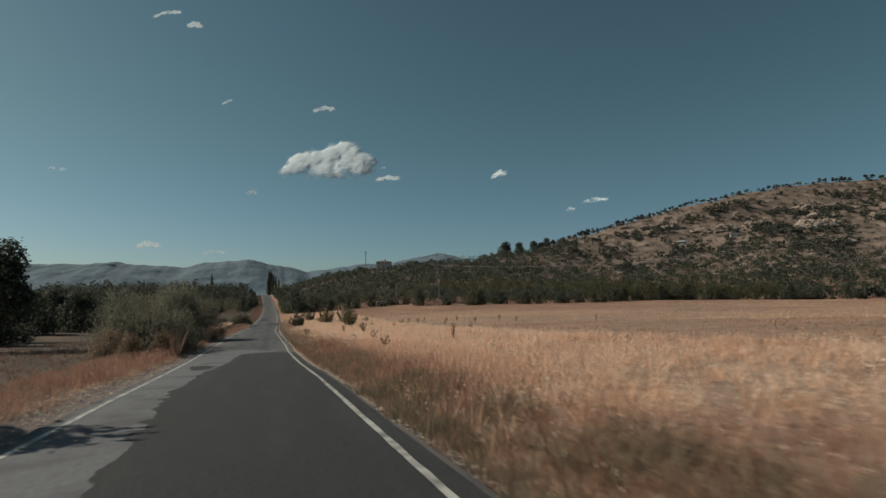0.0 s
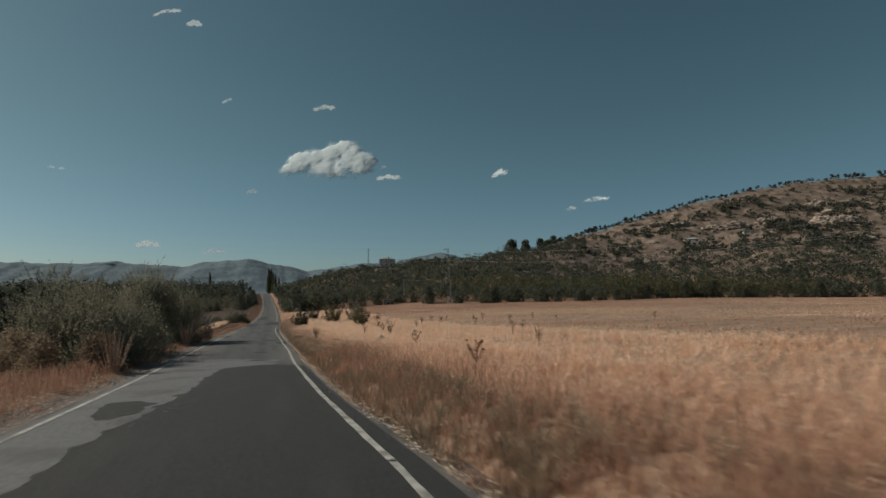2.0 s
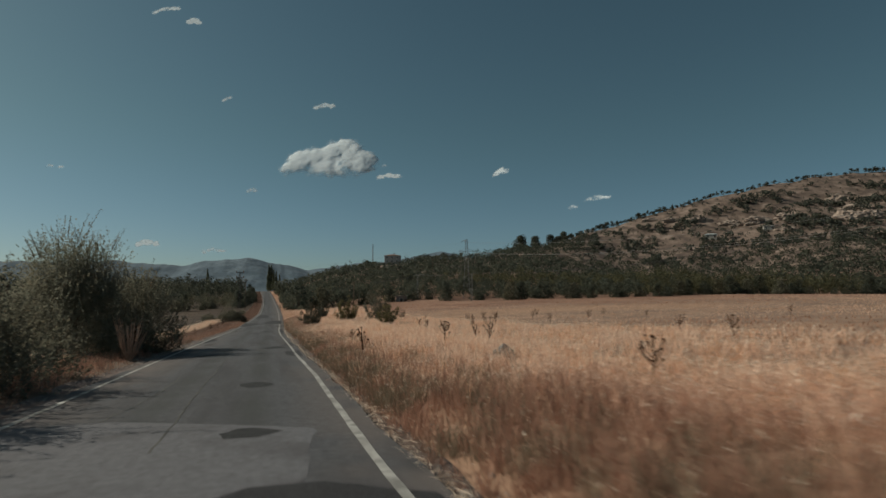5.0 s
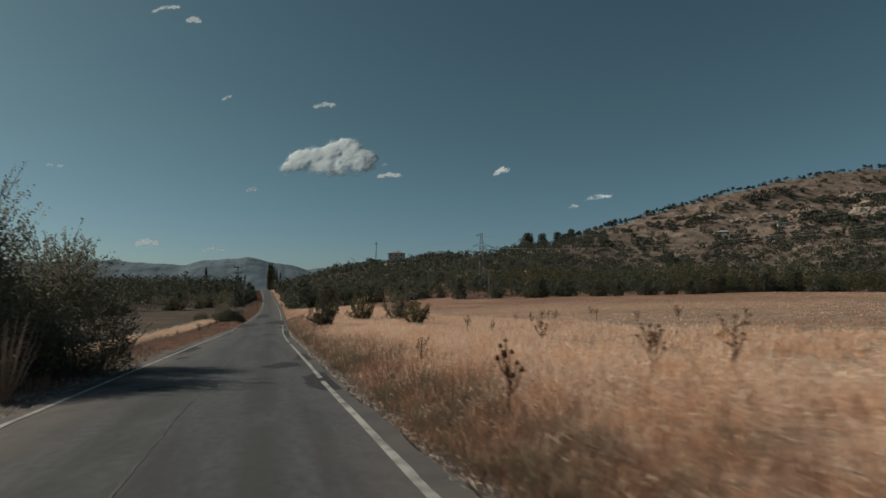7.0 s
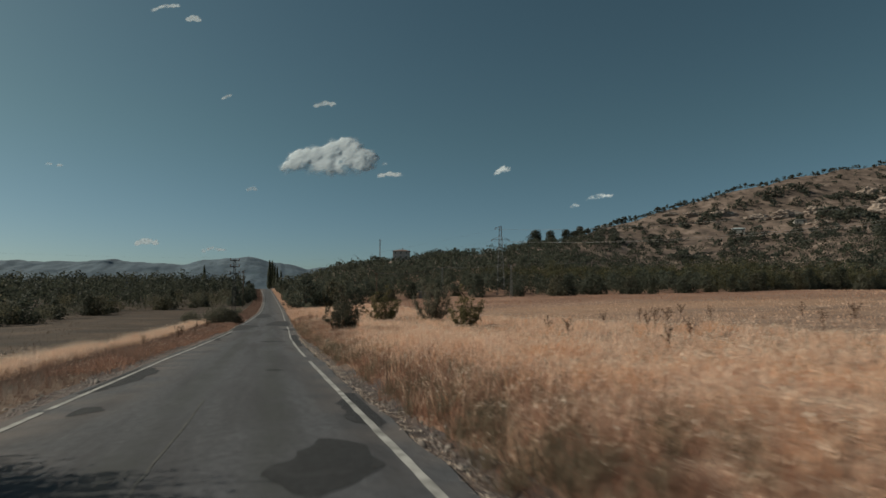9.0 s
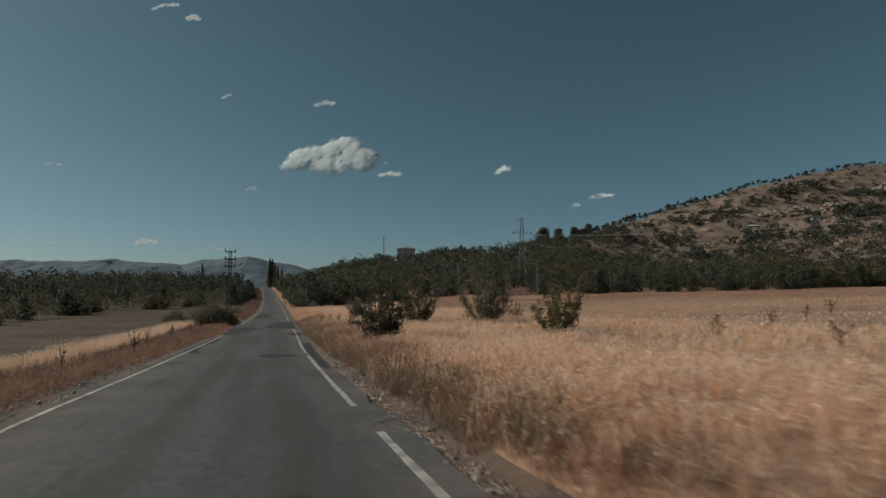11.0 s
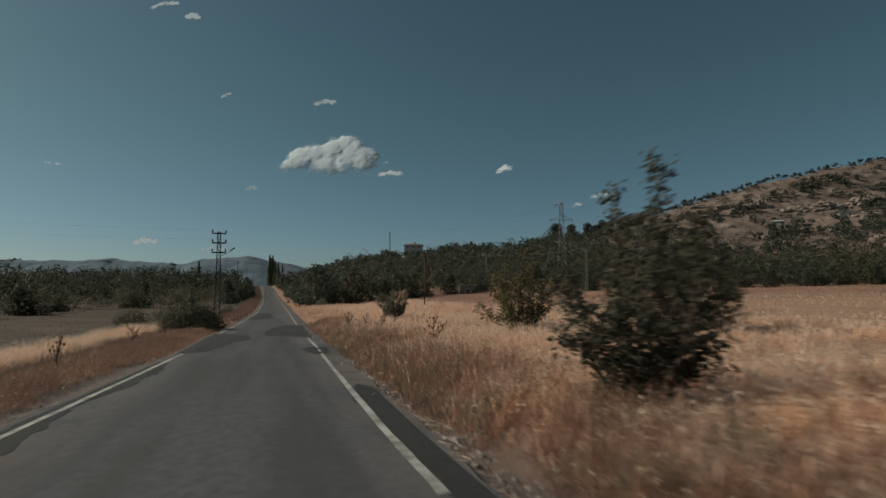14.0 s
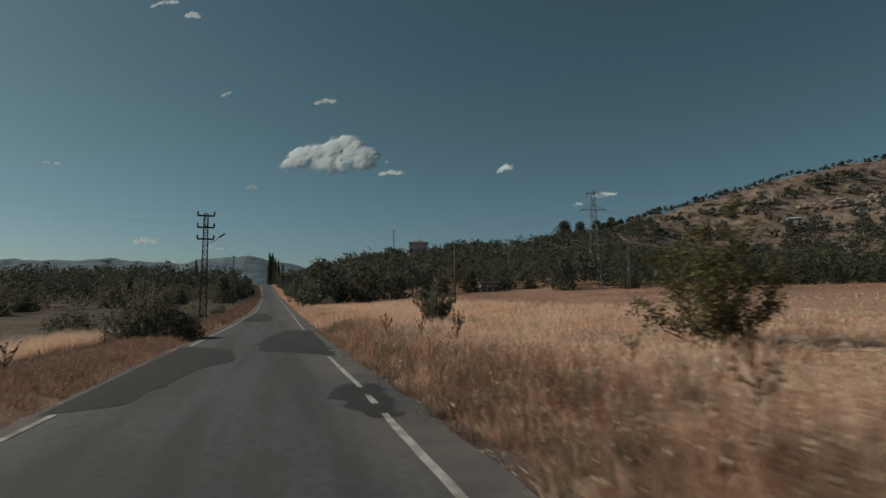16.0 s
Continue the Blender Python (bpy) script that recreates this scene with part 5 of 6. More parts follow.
rim = np.interp(y, (150, 190, 215, 240, 262, 330, 430, 560), (-34, -31, -28, -20, -12, -13, -17, -24)) - x
front = (rim < 16) & (y < 330) | (y < 175)
wood("scrub_belt", rng, x[front], y[front], 2.0, 4.2, 2.2, 5.0, 620, 0.145, M_OLIVE, "belt of olive-green scrub along the field's far edge, haze lightening its colour")
tall_ = ~front & (y < 340)
wood("plain_wood", rng, x[tall_], y[tall_], 2.8, 5.4, 5.0, 9.5, 150, 0.34, M_WOOD_LEAF, "dark-green orchards spread across the plain")
x, y = x[~front & (y >= 340)], y[~front & (y >= 340)]
wood("plain_wood", rng, x, y, 3.0, 5.6, 5.5, 10.5, 70, 0.54, M_WOOD_LEAF, "tall dark trees closing the plain behind the orchards")
x, y = spread(rng, 0, -700, -40, 560, 1100, 17, lambda a, b: fractal(a, b, 60, 3, 47) > -0.3)
wood("distant_wood", rng, x, y, 5, 9, 5, 9, 36, 1.5, M_WOOD_LEAF, "far belts of dark trees on the plain")


def hill_scrub(x, y):
    az, r = np.degrees(np.arctan2(x, y)), np.hypot(x, y)
    r1 = np.interp(az, RIDGE_AZ, RIDGE_R)
    return (az > 24) & (az < 78) & (r < r1 + 8) & ~right_wood(x, y) & (y > 60) & (r > 330)


def hill_patch(x, y):
    """Where the hill's trees close up into groves: in drifts along the slope, thicker below."""
    r = np.hypot(x, y)
    return fractal(x * 0.7 + y * 0.5, (y - x) * 0.9, 30, 3, 48) + 0.35 * (1 - ease(340, 520, r)) - 0.1 * ease(560, 660, r)


x, y = spread(rng, 0, 180, 760, 60, 720, 9.0, lambda a, b: hill_scrub(a, b) & (hill_patch(a, b) + 0.5 * lattice_noise(a / 11, b / 11, 49) > -1.0))
wood("hill_scrub", rng, x, y, 1.0, 3.6, 1.3, 4.6, 44, 0.48, M_SCRUB, "dark scrub oaks scattered over the stony hillside")
x, y = spread(rng, 0, 180, 740, 60, 700, 6.8, lambda a, b: hill_scrub(a, b) & (np.hypot(a, b) < np.interp(np.degrees(np.arctan2(a, b)), RIDGE_AZ, RIDGE_R) - 26) & (hill_patch(a, b) + 0.55 * lattice_noise(a / 9, b / 9, 53) > -0.05))
wood("hill_groves", rng, x, y, 2.8, 5.0, 4.0, 7.0, 76, 0.76, M_SCRUB, "darker groves of oaks on the hillside")
az = np.radians(np.arange(27, 62, 0.27) + rng.normal(0, 0.1, len(np.arange(27, 62, 0.27))))
r1 = np.interp(np.degrees(az), RIDGE_AZ, RIDGE_R) + rng.normal(0, 3, len(az))
ok = rng.random(len(az)) < 0.8
x, y = (np.sin(az) * r1)[ok], (np.cos(az) * r1)[ok]
wood("ridge_trees", rng, x, y, 2.2, 4.0, 3.4, 5.4, 90, 0.4, M_SCRUB, "row of small trees along the hill's skyline", inside=0.5)

# ---------------------------------------------------------------- clouds
def cloud_material(name, thick):
    """White vapour: the thicker it is, the less of the sky shows through."""
    m = bpy.data.materials.new(name)
    m.use_nodes = True
    n, l = m.node_tree.nodes, m.node_tree.links
    shader = n["Principled BSDF"]
    shader.inputs["Base Color"].default_value = (0.78, 0.87, 0.95, 1)
    shader.inputs["Roughness"].default_value, shader.inputs["Specular IOR Level"].default_value = 1.0, 0.0
    depth, part_, full = n.new("ShaderNodeAttribute"), n.new("ShaderNodeMath"), n.new("ShaderNodeMath")
    depth.attribute_name = "thickness"
    part_.operation, full.operation = "DIVIDE", "MINIMUM"
    part_.inputs[1].default_value, full.inputs[1].default_value = thick, 1.0
    trans, glow, a, b = n.new("ShaderNodeBsdfTransparent"), n.new("ShaderNodeBsdfTranslucent"), n.new("ShaderNodeMixShader"), n.new("ShaderNodeMixShader")
    glow.inputs["Color"].default_value = (0.78, 0.87, 0.95, 1)
    a.inputs["Fac"].default_value = 0.25
    l.new(depth.outputs["Fac"], part_.inputs[0])
    l.new(part_.outputs[0], full.inputs[0])
    l.new(shader.outputs["BSDF"], a.inputs[1])
    l.new(glow.outputs["BSDF"], a.inputs[2])
    l.new(full.outputs[0], b.inputs["Fac"])
    l.new(trans.outputs["BSDF"], b.inputs[1])
    l.new(a.outputs["Shader"], b.inputs[2])
    l.new(b.outputs["Shader"], n["Material Output"].inputs["Surface"])
    return m


M_CUMULUS = cloud_material("white_cumulus", 230.0)
M_CLOUD = cloud_material("small_white_cloud", 30.0)
M_WISP = cloud_material("thin_white_cloud", 30.0)


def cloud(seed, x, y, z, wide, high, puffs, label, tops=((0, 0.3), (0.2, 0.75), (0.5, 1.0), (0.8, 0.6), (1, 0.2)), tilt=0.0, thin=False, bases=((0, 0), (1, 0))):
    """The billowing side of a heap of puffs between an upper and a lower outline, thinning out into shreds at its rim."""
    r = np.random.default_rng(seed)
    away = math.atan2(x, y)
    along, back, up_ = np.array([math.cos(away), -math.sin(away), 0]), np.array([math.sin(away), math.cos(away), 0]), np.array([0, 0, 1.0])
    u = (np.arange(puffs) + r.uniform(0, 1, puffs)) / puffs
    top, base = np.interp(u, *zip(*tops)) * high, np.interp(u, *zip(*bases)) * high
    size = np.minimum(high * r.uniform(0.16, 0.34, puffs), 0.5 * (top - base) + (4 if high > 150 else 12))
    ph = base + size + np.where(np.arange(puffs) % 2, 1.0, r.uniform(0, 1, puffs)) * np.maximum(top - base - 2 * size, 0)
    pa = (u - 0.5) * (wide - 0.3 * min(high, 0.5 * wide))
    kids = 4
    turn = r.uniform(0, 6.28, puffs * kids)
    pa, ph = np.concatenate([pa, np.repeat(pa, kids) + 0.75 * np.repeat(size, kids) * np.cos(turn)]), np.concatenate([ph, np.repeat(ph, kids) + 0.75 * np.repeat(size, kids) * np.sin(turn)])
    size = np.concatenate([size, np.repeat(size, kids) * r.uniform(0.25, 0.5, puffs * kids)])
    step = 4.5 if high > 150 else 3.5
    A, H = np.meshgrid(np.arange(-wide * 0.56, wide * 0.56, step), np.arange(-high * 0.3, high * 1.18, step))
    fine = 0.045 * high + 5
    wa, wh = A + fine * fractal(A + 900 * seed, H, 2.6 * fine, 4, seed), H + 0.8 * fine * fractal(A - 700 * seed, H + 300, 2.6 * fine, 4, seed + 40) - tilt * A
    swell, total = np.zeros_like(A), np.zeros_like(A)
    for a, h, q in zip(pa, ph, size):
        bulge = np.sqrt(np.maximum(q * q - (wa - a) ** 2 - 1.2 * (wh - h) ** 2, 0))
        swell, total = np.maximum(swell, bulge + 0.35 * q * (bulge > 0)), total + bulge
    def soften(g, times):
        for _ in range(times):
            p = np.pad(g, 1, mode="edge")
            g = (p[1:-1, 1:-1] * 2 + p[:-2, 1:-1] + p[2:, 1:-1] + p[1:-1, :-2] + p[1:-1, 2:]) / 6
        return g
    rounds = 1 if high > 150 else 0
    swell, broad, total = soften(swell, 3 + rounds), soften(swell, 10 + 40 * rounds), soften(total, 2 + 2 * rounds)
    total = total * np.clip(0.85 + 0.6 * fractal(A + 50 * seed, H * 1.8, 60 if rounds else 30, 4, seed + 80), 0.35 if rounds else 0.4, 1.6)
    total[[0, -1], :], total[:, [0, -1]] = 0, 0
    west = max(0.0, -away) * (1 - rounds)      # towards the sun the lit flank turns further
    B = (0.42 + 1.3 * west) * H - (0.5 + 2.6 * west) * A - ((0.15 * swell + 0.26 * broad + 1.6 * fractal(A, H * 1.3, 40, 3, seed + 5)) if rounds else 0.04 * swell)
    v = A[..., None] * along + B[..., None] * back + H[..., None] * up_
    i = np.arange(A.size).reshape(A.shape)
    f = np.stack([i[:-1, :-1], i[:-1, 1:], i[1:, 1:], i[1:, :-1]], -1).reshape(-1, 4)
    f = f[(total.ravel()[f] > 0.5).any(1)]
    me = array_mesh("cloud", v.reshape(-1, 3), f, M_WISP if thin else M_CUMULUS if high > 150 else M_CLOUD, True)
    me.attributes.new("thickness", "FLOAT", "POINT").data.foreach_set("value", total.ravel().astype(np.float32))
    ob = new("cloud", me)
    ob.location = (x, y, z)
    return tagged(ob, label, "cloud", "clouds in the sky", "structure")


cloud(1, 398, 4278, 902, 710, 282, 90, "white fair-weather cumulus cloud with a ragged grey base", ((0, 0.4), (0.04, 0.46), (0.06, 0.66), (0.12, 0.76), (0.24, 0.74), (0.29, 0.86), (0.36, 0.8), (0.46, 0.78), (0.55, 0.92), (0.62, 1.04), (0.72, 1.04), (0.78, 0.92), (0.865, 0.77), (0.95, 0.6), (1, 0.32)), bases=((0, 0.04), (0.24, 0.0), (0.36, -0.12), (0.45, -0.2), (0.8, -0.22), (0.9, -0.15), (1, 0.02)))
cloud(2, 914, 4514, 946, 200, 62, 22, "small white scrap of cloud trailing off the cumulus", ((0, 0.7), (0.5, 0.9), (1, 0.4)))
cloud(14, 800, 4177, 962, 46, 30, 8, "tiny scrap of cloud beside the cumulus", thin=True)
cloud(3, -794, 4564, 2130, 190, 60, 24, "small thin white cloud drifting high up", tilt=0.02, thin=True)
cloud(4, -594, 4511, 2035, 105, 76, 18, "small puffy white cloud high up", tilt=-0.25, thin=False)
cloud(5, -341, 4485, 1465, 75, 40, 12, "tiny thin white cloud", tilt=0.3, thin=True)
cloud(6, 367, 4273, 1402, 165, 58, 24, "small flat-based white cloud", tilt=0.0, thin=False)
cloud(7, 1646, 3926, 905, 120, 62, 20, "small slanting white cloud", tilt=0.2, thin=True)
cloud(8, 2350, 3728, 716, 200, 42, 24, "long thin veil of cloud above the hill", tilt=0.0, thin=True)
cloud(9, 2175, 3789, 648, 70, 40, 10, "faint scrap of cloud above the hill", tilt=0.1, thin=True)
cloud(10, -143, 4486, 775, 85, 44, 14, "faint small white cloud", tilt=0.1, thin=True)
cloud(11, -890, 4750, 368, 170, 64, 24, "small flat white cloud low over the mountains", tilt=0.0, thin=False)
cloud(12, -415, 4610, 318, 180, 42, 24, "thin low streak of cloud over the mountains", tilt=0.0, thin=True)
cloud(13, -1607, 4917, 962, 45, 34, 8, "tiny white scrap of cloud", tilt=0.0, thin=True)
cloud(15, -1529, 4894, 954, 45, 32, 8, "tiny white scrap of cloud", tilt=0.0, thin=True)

# ---------------------------------------------------------------- poles, pylons and wires
M_STEEL = material("weathered_galvanised_steel", [(0.3, (0.12, 0.125, 0.13)), (0.7, (0.23, 0.235, 0.24))], 2.0, 0.6, 0.0, metal=0.5, spec=0.5)
M_DARK_STEEL = material("dull_dark_steel", [(0.3, (0.05, 0.05, 0.052)), (0.7, (0.10, 0.10, 0.10))], 2.0, 0.65, 0.0, metal=0.3)
M_POLE = material("weathered_pole_wood", [(0.3, (0.07, 0.05, 0.04)), (0.7, (0.17, 0.13, 0.10))], 3.0, 0.95, 0.4)
M_WIRE = material("dull_aluminium_wire", [(0.3, (0.07, 0.07, 0.075)), (0.7, (0.13, 0.13, 0.135))], 1.0, 0.6, 0.0, metal=0.3)
M_WIRE_PALE = material("bright_aluminium_wire", [(0.3, (0.28, 0.28, 0.29)), (0.7, (0.4, 0.4, 0.41))], 1.0, 0.5, 0.0, metal=0.4)
M_GLASSY = material("brown_porcelain", [(0.3, (0.10, 0.05, 0.03)), (0.7, (0.16, 0.08, 0.05))], 4.0, 0.3, 0.0)


def bar(bm, a, b, w):
    tube(bm, [a, b], (w / 2 * 1.2, w / 2 * 1.2), 4)


def lattice_mast(name, high, foot, top, beam, panels, mat, root_label, category, group=""):
    """A square lattice mast: four legs and zigzag bracing under an empty at its foot."""
    root = new(name)
    tagged(root, root_label, category, group)
    corner = [(-1, -1), (1, -1), (1, 1), (-1, 1)]

    def at(c, f):
        w = foot * (1 - f) + top * f
        return (c[0] * w / 2, c[1] * w / 2, high * f)
    for c in corner:
        bm = bmesh.new()
        bar(bm, at(c, -0.02), at(c, 1.0), beam)
        part("leg", bm, mat, root)
    levels = np.linspace(0, 1, panels + 1) ** 0.92
    bm = bmesh.new()
    for k in range(4):
        a, b = corner[k], corner[(k + 1) % 4]
        for j in range(panels):
            bar(bm, at(a, levels[j]) if j % 2 else at(b, levels[j]), at(b, levels[j + 1]) if j % 2 else at(a, levels[j + 1]), beam * 0.6)
            bar(bm, at(a, levels[j + 1]), at(b, levels[j + 1]), beam * 0.5)
    part("bracing", bm, mat, root)["kind"] = "stuff"
    return root


def crossarm(root, z, reach, beam, mat, drop=0.0, insulators=True, up=False, sides=(-1, 1)):
    bm = bmesh.new()
    lo, hi = -reach if -1 in sides else 0, reach if 1 in sides else 0
    bar(bm, (lo, 0.12, z), (hi, 0.12, z), beam)
    bar(bm, (lo, -0.12, z), (hi, -0.12, z), beam)
    if drop:
        for s in sides:
            bar(bm, (s * reach, 0, z), (0, 0, z + drop), beam * 0.7)
    arm = part("crossarm", bm, mat, root)
    if insulators:
        for s in sides:
            bm = bmesh.new()
            x, d = s * reach * 0.96, (1 if up else -1)
            tube(bm, [(x, 0, z), (x, 0, z + d * 0.15), (x, 0, z + d * 0.3), (x, 0, z + d * 0.45)], (0.03, 0.09, 0.09, 0.04), 8)
            ins = part("insulator", bm, M_GLASSY, root, "brown porcelain insulator")
    return arm


def put(root, x, y, turn=0.0, sink=0.1):
    root.matrix_world = Matrix.Translation((x, y, float(land(x, y)) - sink)) @ Matrix.Rotation(turn, 4, "Z")
    return root


# transmission pylon above the orchard
pylon = lattice_mast("power_pylon", 19.8, 2.2, 0.55, 0.085, 13, M_STEEL, "grey steel lattice power pylon rising from the orchard", "pylon")
crossarm(pylon, 15.9, 2.6, 0.09, M_STEEL, 1.1)
crossarm(pylon, 19.3, 1.5, 0.08, M_STEEL, 0.5, True, False, (-1,))
put(pylon, 62.3, 211.3, radians(-15))
# roadside lattice pole with street lamp
lp = lattice_mast("lattice_pole", 10.7, 0.62, 0.34, 0.075, 16, M_DARK_STEEL, "dark steel lattice power pole with three crossarms by the road", "power pole")
for z in (10.5, 9.35, 8.2):
    crossarm(lp, z, 0.78, 0.12, M_DARK_STEEL, 0, True, True)
bm = bmesh.new()
tube(bm, [(0.15, 0, 7.7), (0.9, 0, 8.1), (1.25, 0, 8.4)], (0.03, 0.03, 0.03), 6)
arm = part("lamp_arm", bm, M_DARK_STEEL, lp)
bm = bmesh.new()
tube(bm, [(1.2, 0, 8.36), (1.45, 0, 8.56), (1.8, 0, 8.82)], (0.05, 0.10, 0.06), 8)
part("street_lamp_head", bm, M_DARK_STEEL, lp, "grey street lamp head")
put(lp, -6.5, 170.6, radians(0))
# two lattice poles in the field
fp = lattice_mast("lattice_pole", 8.3, 0.5, 0.26, 0.05, 14, M_STEEL, "pale steel lattice power pole at the field's edge", "power pole", "poles along the field")
crossarm(fp, 8.1, 0.7, 0.07, M_STEEL, 0, True, True)
put(fp, 57.6, 193.4, radians(-40))
hp = copy_thing(fp, Matrix())
put(hp, 48.6, 223.2, radians(-40))
far_mast = lattice_mast("radio_mast", 18.6, 1.1, 0.4, 0.12, 14, M_STEEL, "slender steel lattice mast standing behind the house", "mast")
crossarm(far_mast, 17.2, 1.4, 0.1, M_STEEL, 0, False)
put(far_mast, 77, 475)


def wooden_pole(x, y, high, label):
    root = tagged(new("wooden_pole"), label, "power pole", "wooden poles")
    bm = bmesh.new()
    tube(bm, [(0, 0, -0.2), (0, 0, high * 0.5), (0.02, 0, high)], (0.14, 0.12, 0.09), 8)
    part("pole", bm, M_POLE, root)
    bm = bmesh.new()
    bar(bm, (-0.35, 0.1, high - 0.25), (0.35, 0.1, high - 0.25), 0.09)
    part("crossarm", bm, M_POLE, root)
    for s in (-1, 1):
        bm = bmesh.new()
        tube(bm, [(s * 0.3, 0.1, high - 0.2), (s * 0.3, 0.1, high - 0.05), (s * 0.3, 0.1, high + 0.05)], (0.03, 0.06, 0.03), 6)
        part("insulator", bm, M_GLASSY, root, "brown porcelain insulator")
    return put(root, x, y)


wooden_pole(19.4, 171.2, 7.3, "weathered wooden power pole in front of the orchard")
wooden_pole(-7.9, 240, 10.6, "dark wooden power pole beside the road")
wooden_pole(76, 300, 11.0, "dark wooden power pole standing among the trees")
wooden_pole(128, 330, 11.0, "dark wooden power pole standing among the trees")
wooden_pole(182, 380, 12.0, "dark wooden power pole standing among the trees")

post = tagged(new("marker_post"), "short roadside marker post on the bank", "post")
bm = bmesh.new()
tube(bm, [(0, 0, -0.2), (0, 0, 2.6)], (0.06, 0.05), 8)
part("post", bm, M_POLE, post)
put(post, -4.3, 250)


def wire(a, b, sag, radius=0.018, mat=None, label="dull aluminium power wire sagging between poles"):
    pts = [Vector(a).lerp(Vector(b), f) - Vector((0, 0, sag * 4 * f * (1 - f))) for f in np.linspace(0, 1, 19)]
    bm = bmesh.new()
    tube(bm, [p - pts[0] for p in pts], [radius] * len(pts), 4)
    ob = part("power_wire", bm, mat or M_WIRE, None, label)
    ob.location = pts[0]
    return tagged(ob, label, "wire", "overhead wires")


def top_of(root, x, z):
    return root.matrix_world @ Vector((x, 0, z))


bpy.context.view_layer.update()
for x, z in ((-2.5, 15.4), (2.5, 15.4), (-1.44, 18.85)):
    wire(top_of(pylon, x, z), (168 + x, 65.7 + x, 9.1 + z), 7.0, 0.02, M_WIRE_PALE)
    wire(top_of(pylon, x, z), (-60 + x * 2, 520, 22 + z * 0.4), 9.0, 0.008)
for x in (-0.67, 0.67):
    wire(top_of(fp, x, 8.5), top_of(hp, x, 8.5), 0.5, 0.02)
    wire(top_of(fp, x, 8.5), (128 + x, 150, 12.0), 2.0, 0.02)
    wire(top_of(hp, x, 8.5), (19.4 + x * 0.4, 171.2, float(land(19.4, 171.2)) + 7.2), 0.9, 0.02)
for x, z in ((-0.75, 10.95), (0.75, 9.8)):
    wire(top_of(lp, x, z), (-7.9 + x * 0.4, 240, float(land(-7.9, 240)) + 10.5), 1.2, 0.008)
    wire(top_of(lp, x, z), (-95 + x, 150, z - 4.0), 1.6, 0.003)

# ---------------------------------------------------------------- buildings
M_WALL = material("cream_plaster", [(0.3, (0.36, 0.32, 0.30)), (0.7, (0.48, 0.44, 0.41))], 1.5, 0.9, 0.2, stain=(0.5, (0.32, 0.28, 0.24), 0.5, 0.5, 0.7))
M_BRICK = material("reddish_block_wall", [(0.3, (0.22, 0.13, 0.10)), (0.7, (0.34, 0.21, 0.16))], 2.0, 0.95, 0.3)
M_ROOF = material("weathered_clay_roof", [(0.3, (0.13, 0.095, 0.085)), (0.7, (0.21, 0.15, 0.13))], 2.0, 0.9, 0.4)
M_WHITE = material("white_painted_wall", [(0.3, (0.6, 0.59, 0.57)), (0.7, (0.76, 0.75, 0.73))], 1.0, 0.85, 0.1)
M_SHEET = material("pale_blue_roof_sheet", [(0.3, (0.45, 0.52, 0.55)), (0.7, (0.62, 0.68, 0.70))], 1.0, 0.5, 0.1)
M_CONCRETE = material("grey_concrete", [(0.3, (0.24, 0.23, 0.215)), (0.7, (0.38, 0.365, 0.34))], 2.0, 0.95, 0.3)
M_PANE = material("dark_window_glass", [(0.3, (0.02, 0.025, 0.03)), (0.7, (0.035, 0.04, 0.045))], 1.0, 0.1, 0.0, spec=0.6)


def box(x0, x1, y0, y1, z0, z1, bevel=0.0):
    bm = bmesh.new()
    bmesh.ops.create_cube(bm, size=1.0)
    for v in bm.verts:
        v.co = Vector(((x0 + x1) / 2 + v.co.x * (x1 - x0), (y0 + y1) / 2 + v.co.y * (y1 - y0), (z0 + z1) / 2 + v.co.z * (z1 - z0)))
    if bevel:
        bmesh.ops.bevel(bm, geom=bm.edges, offset=bevel, segments=1, affect="EDGES")
    return bm


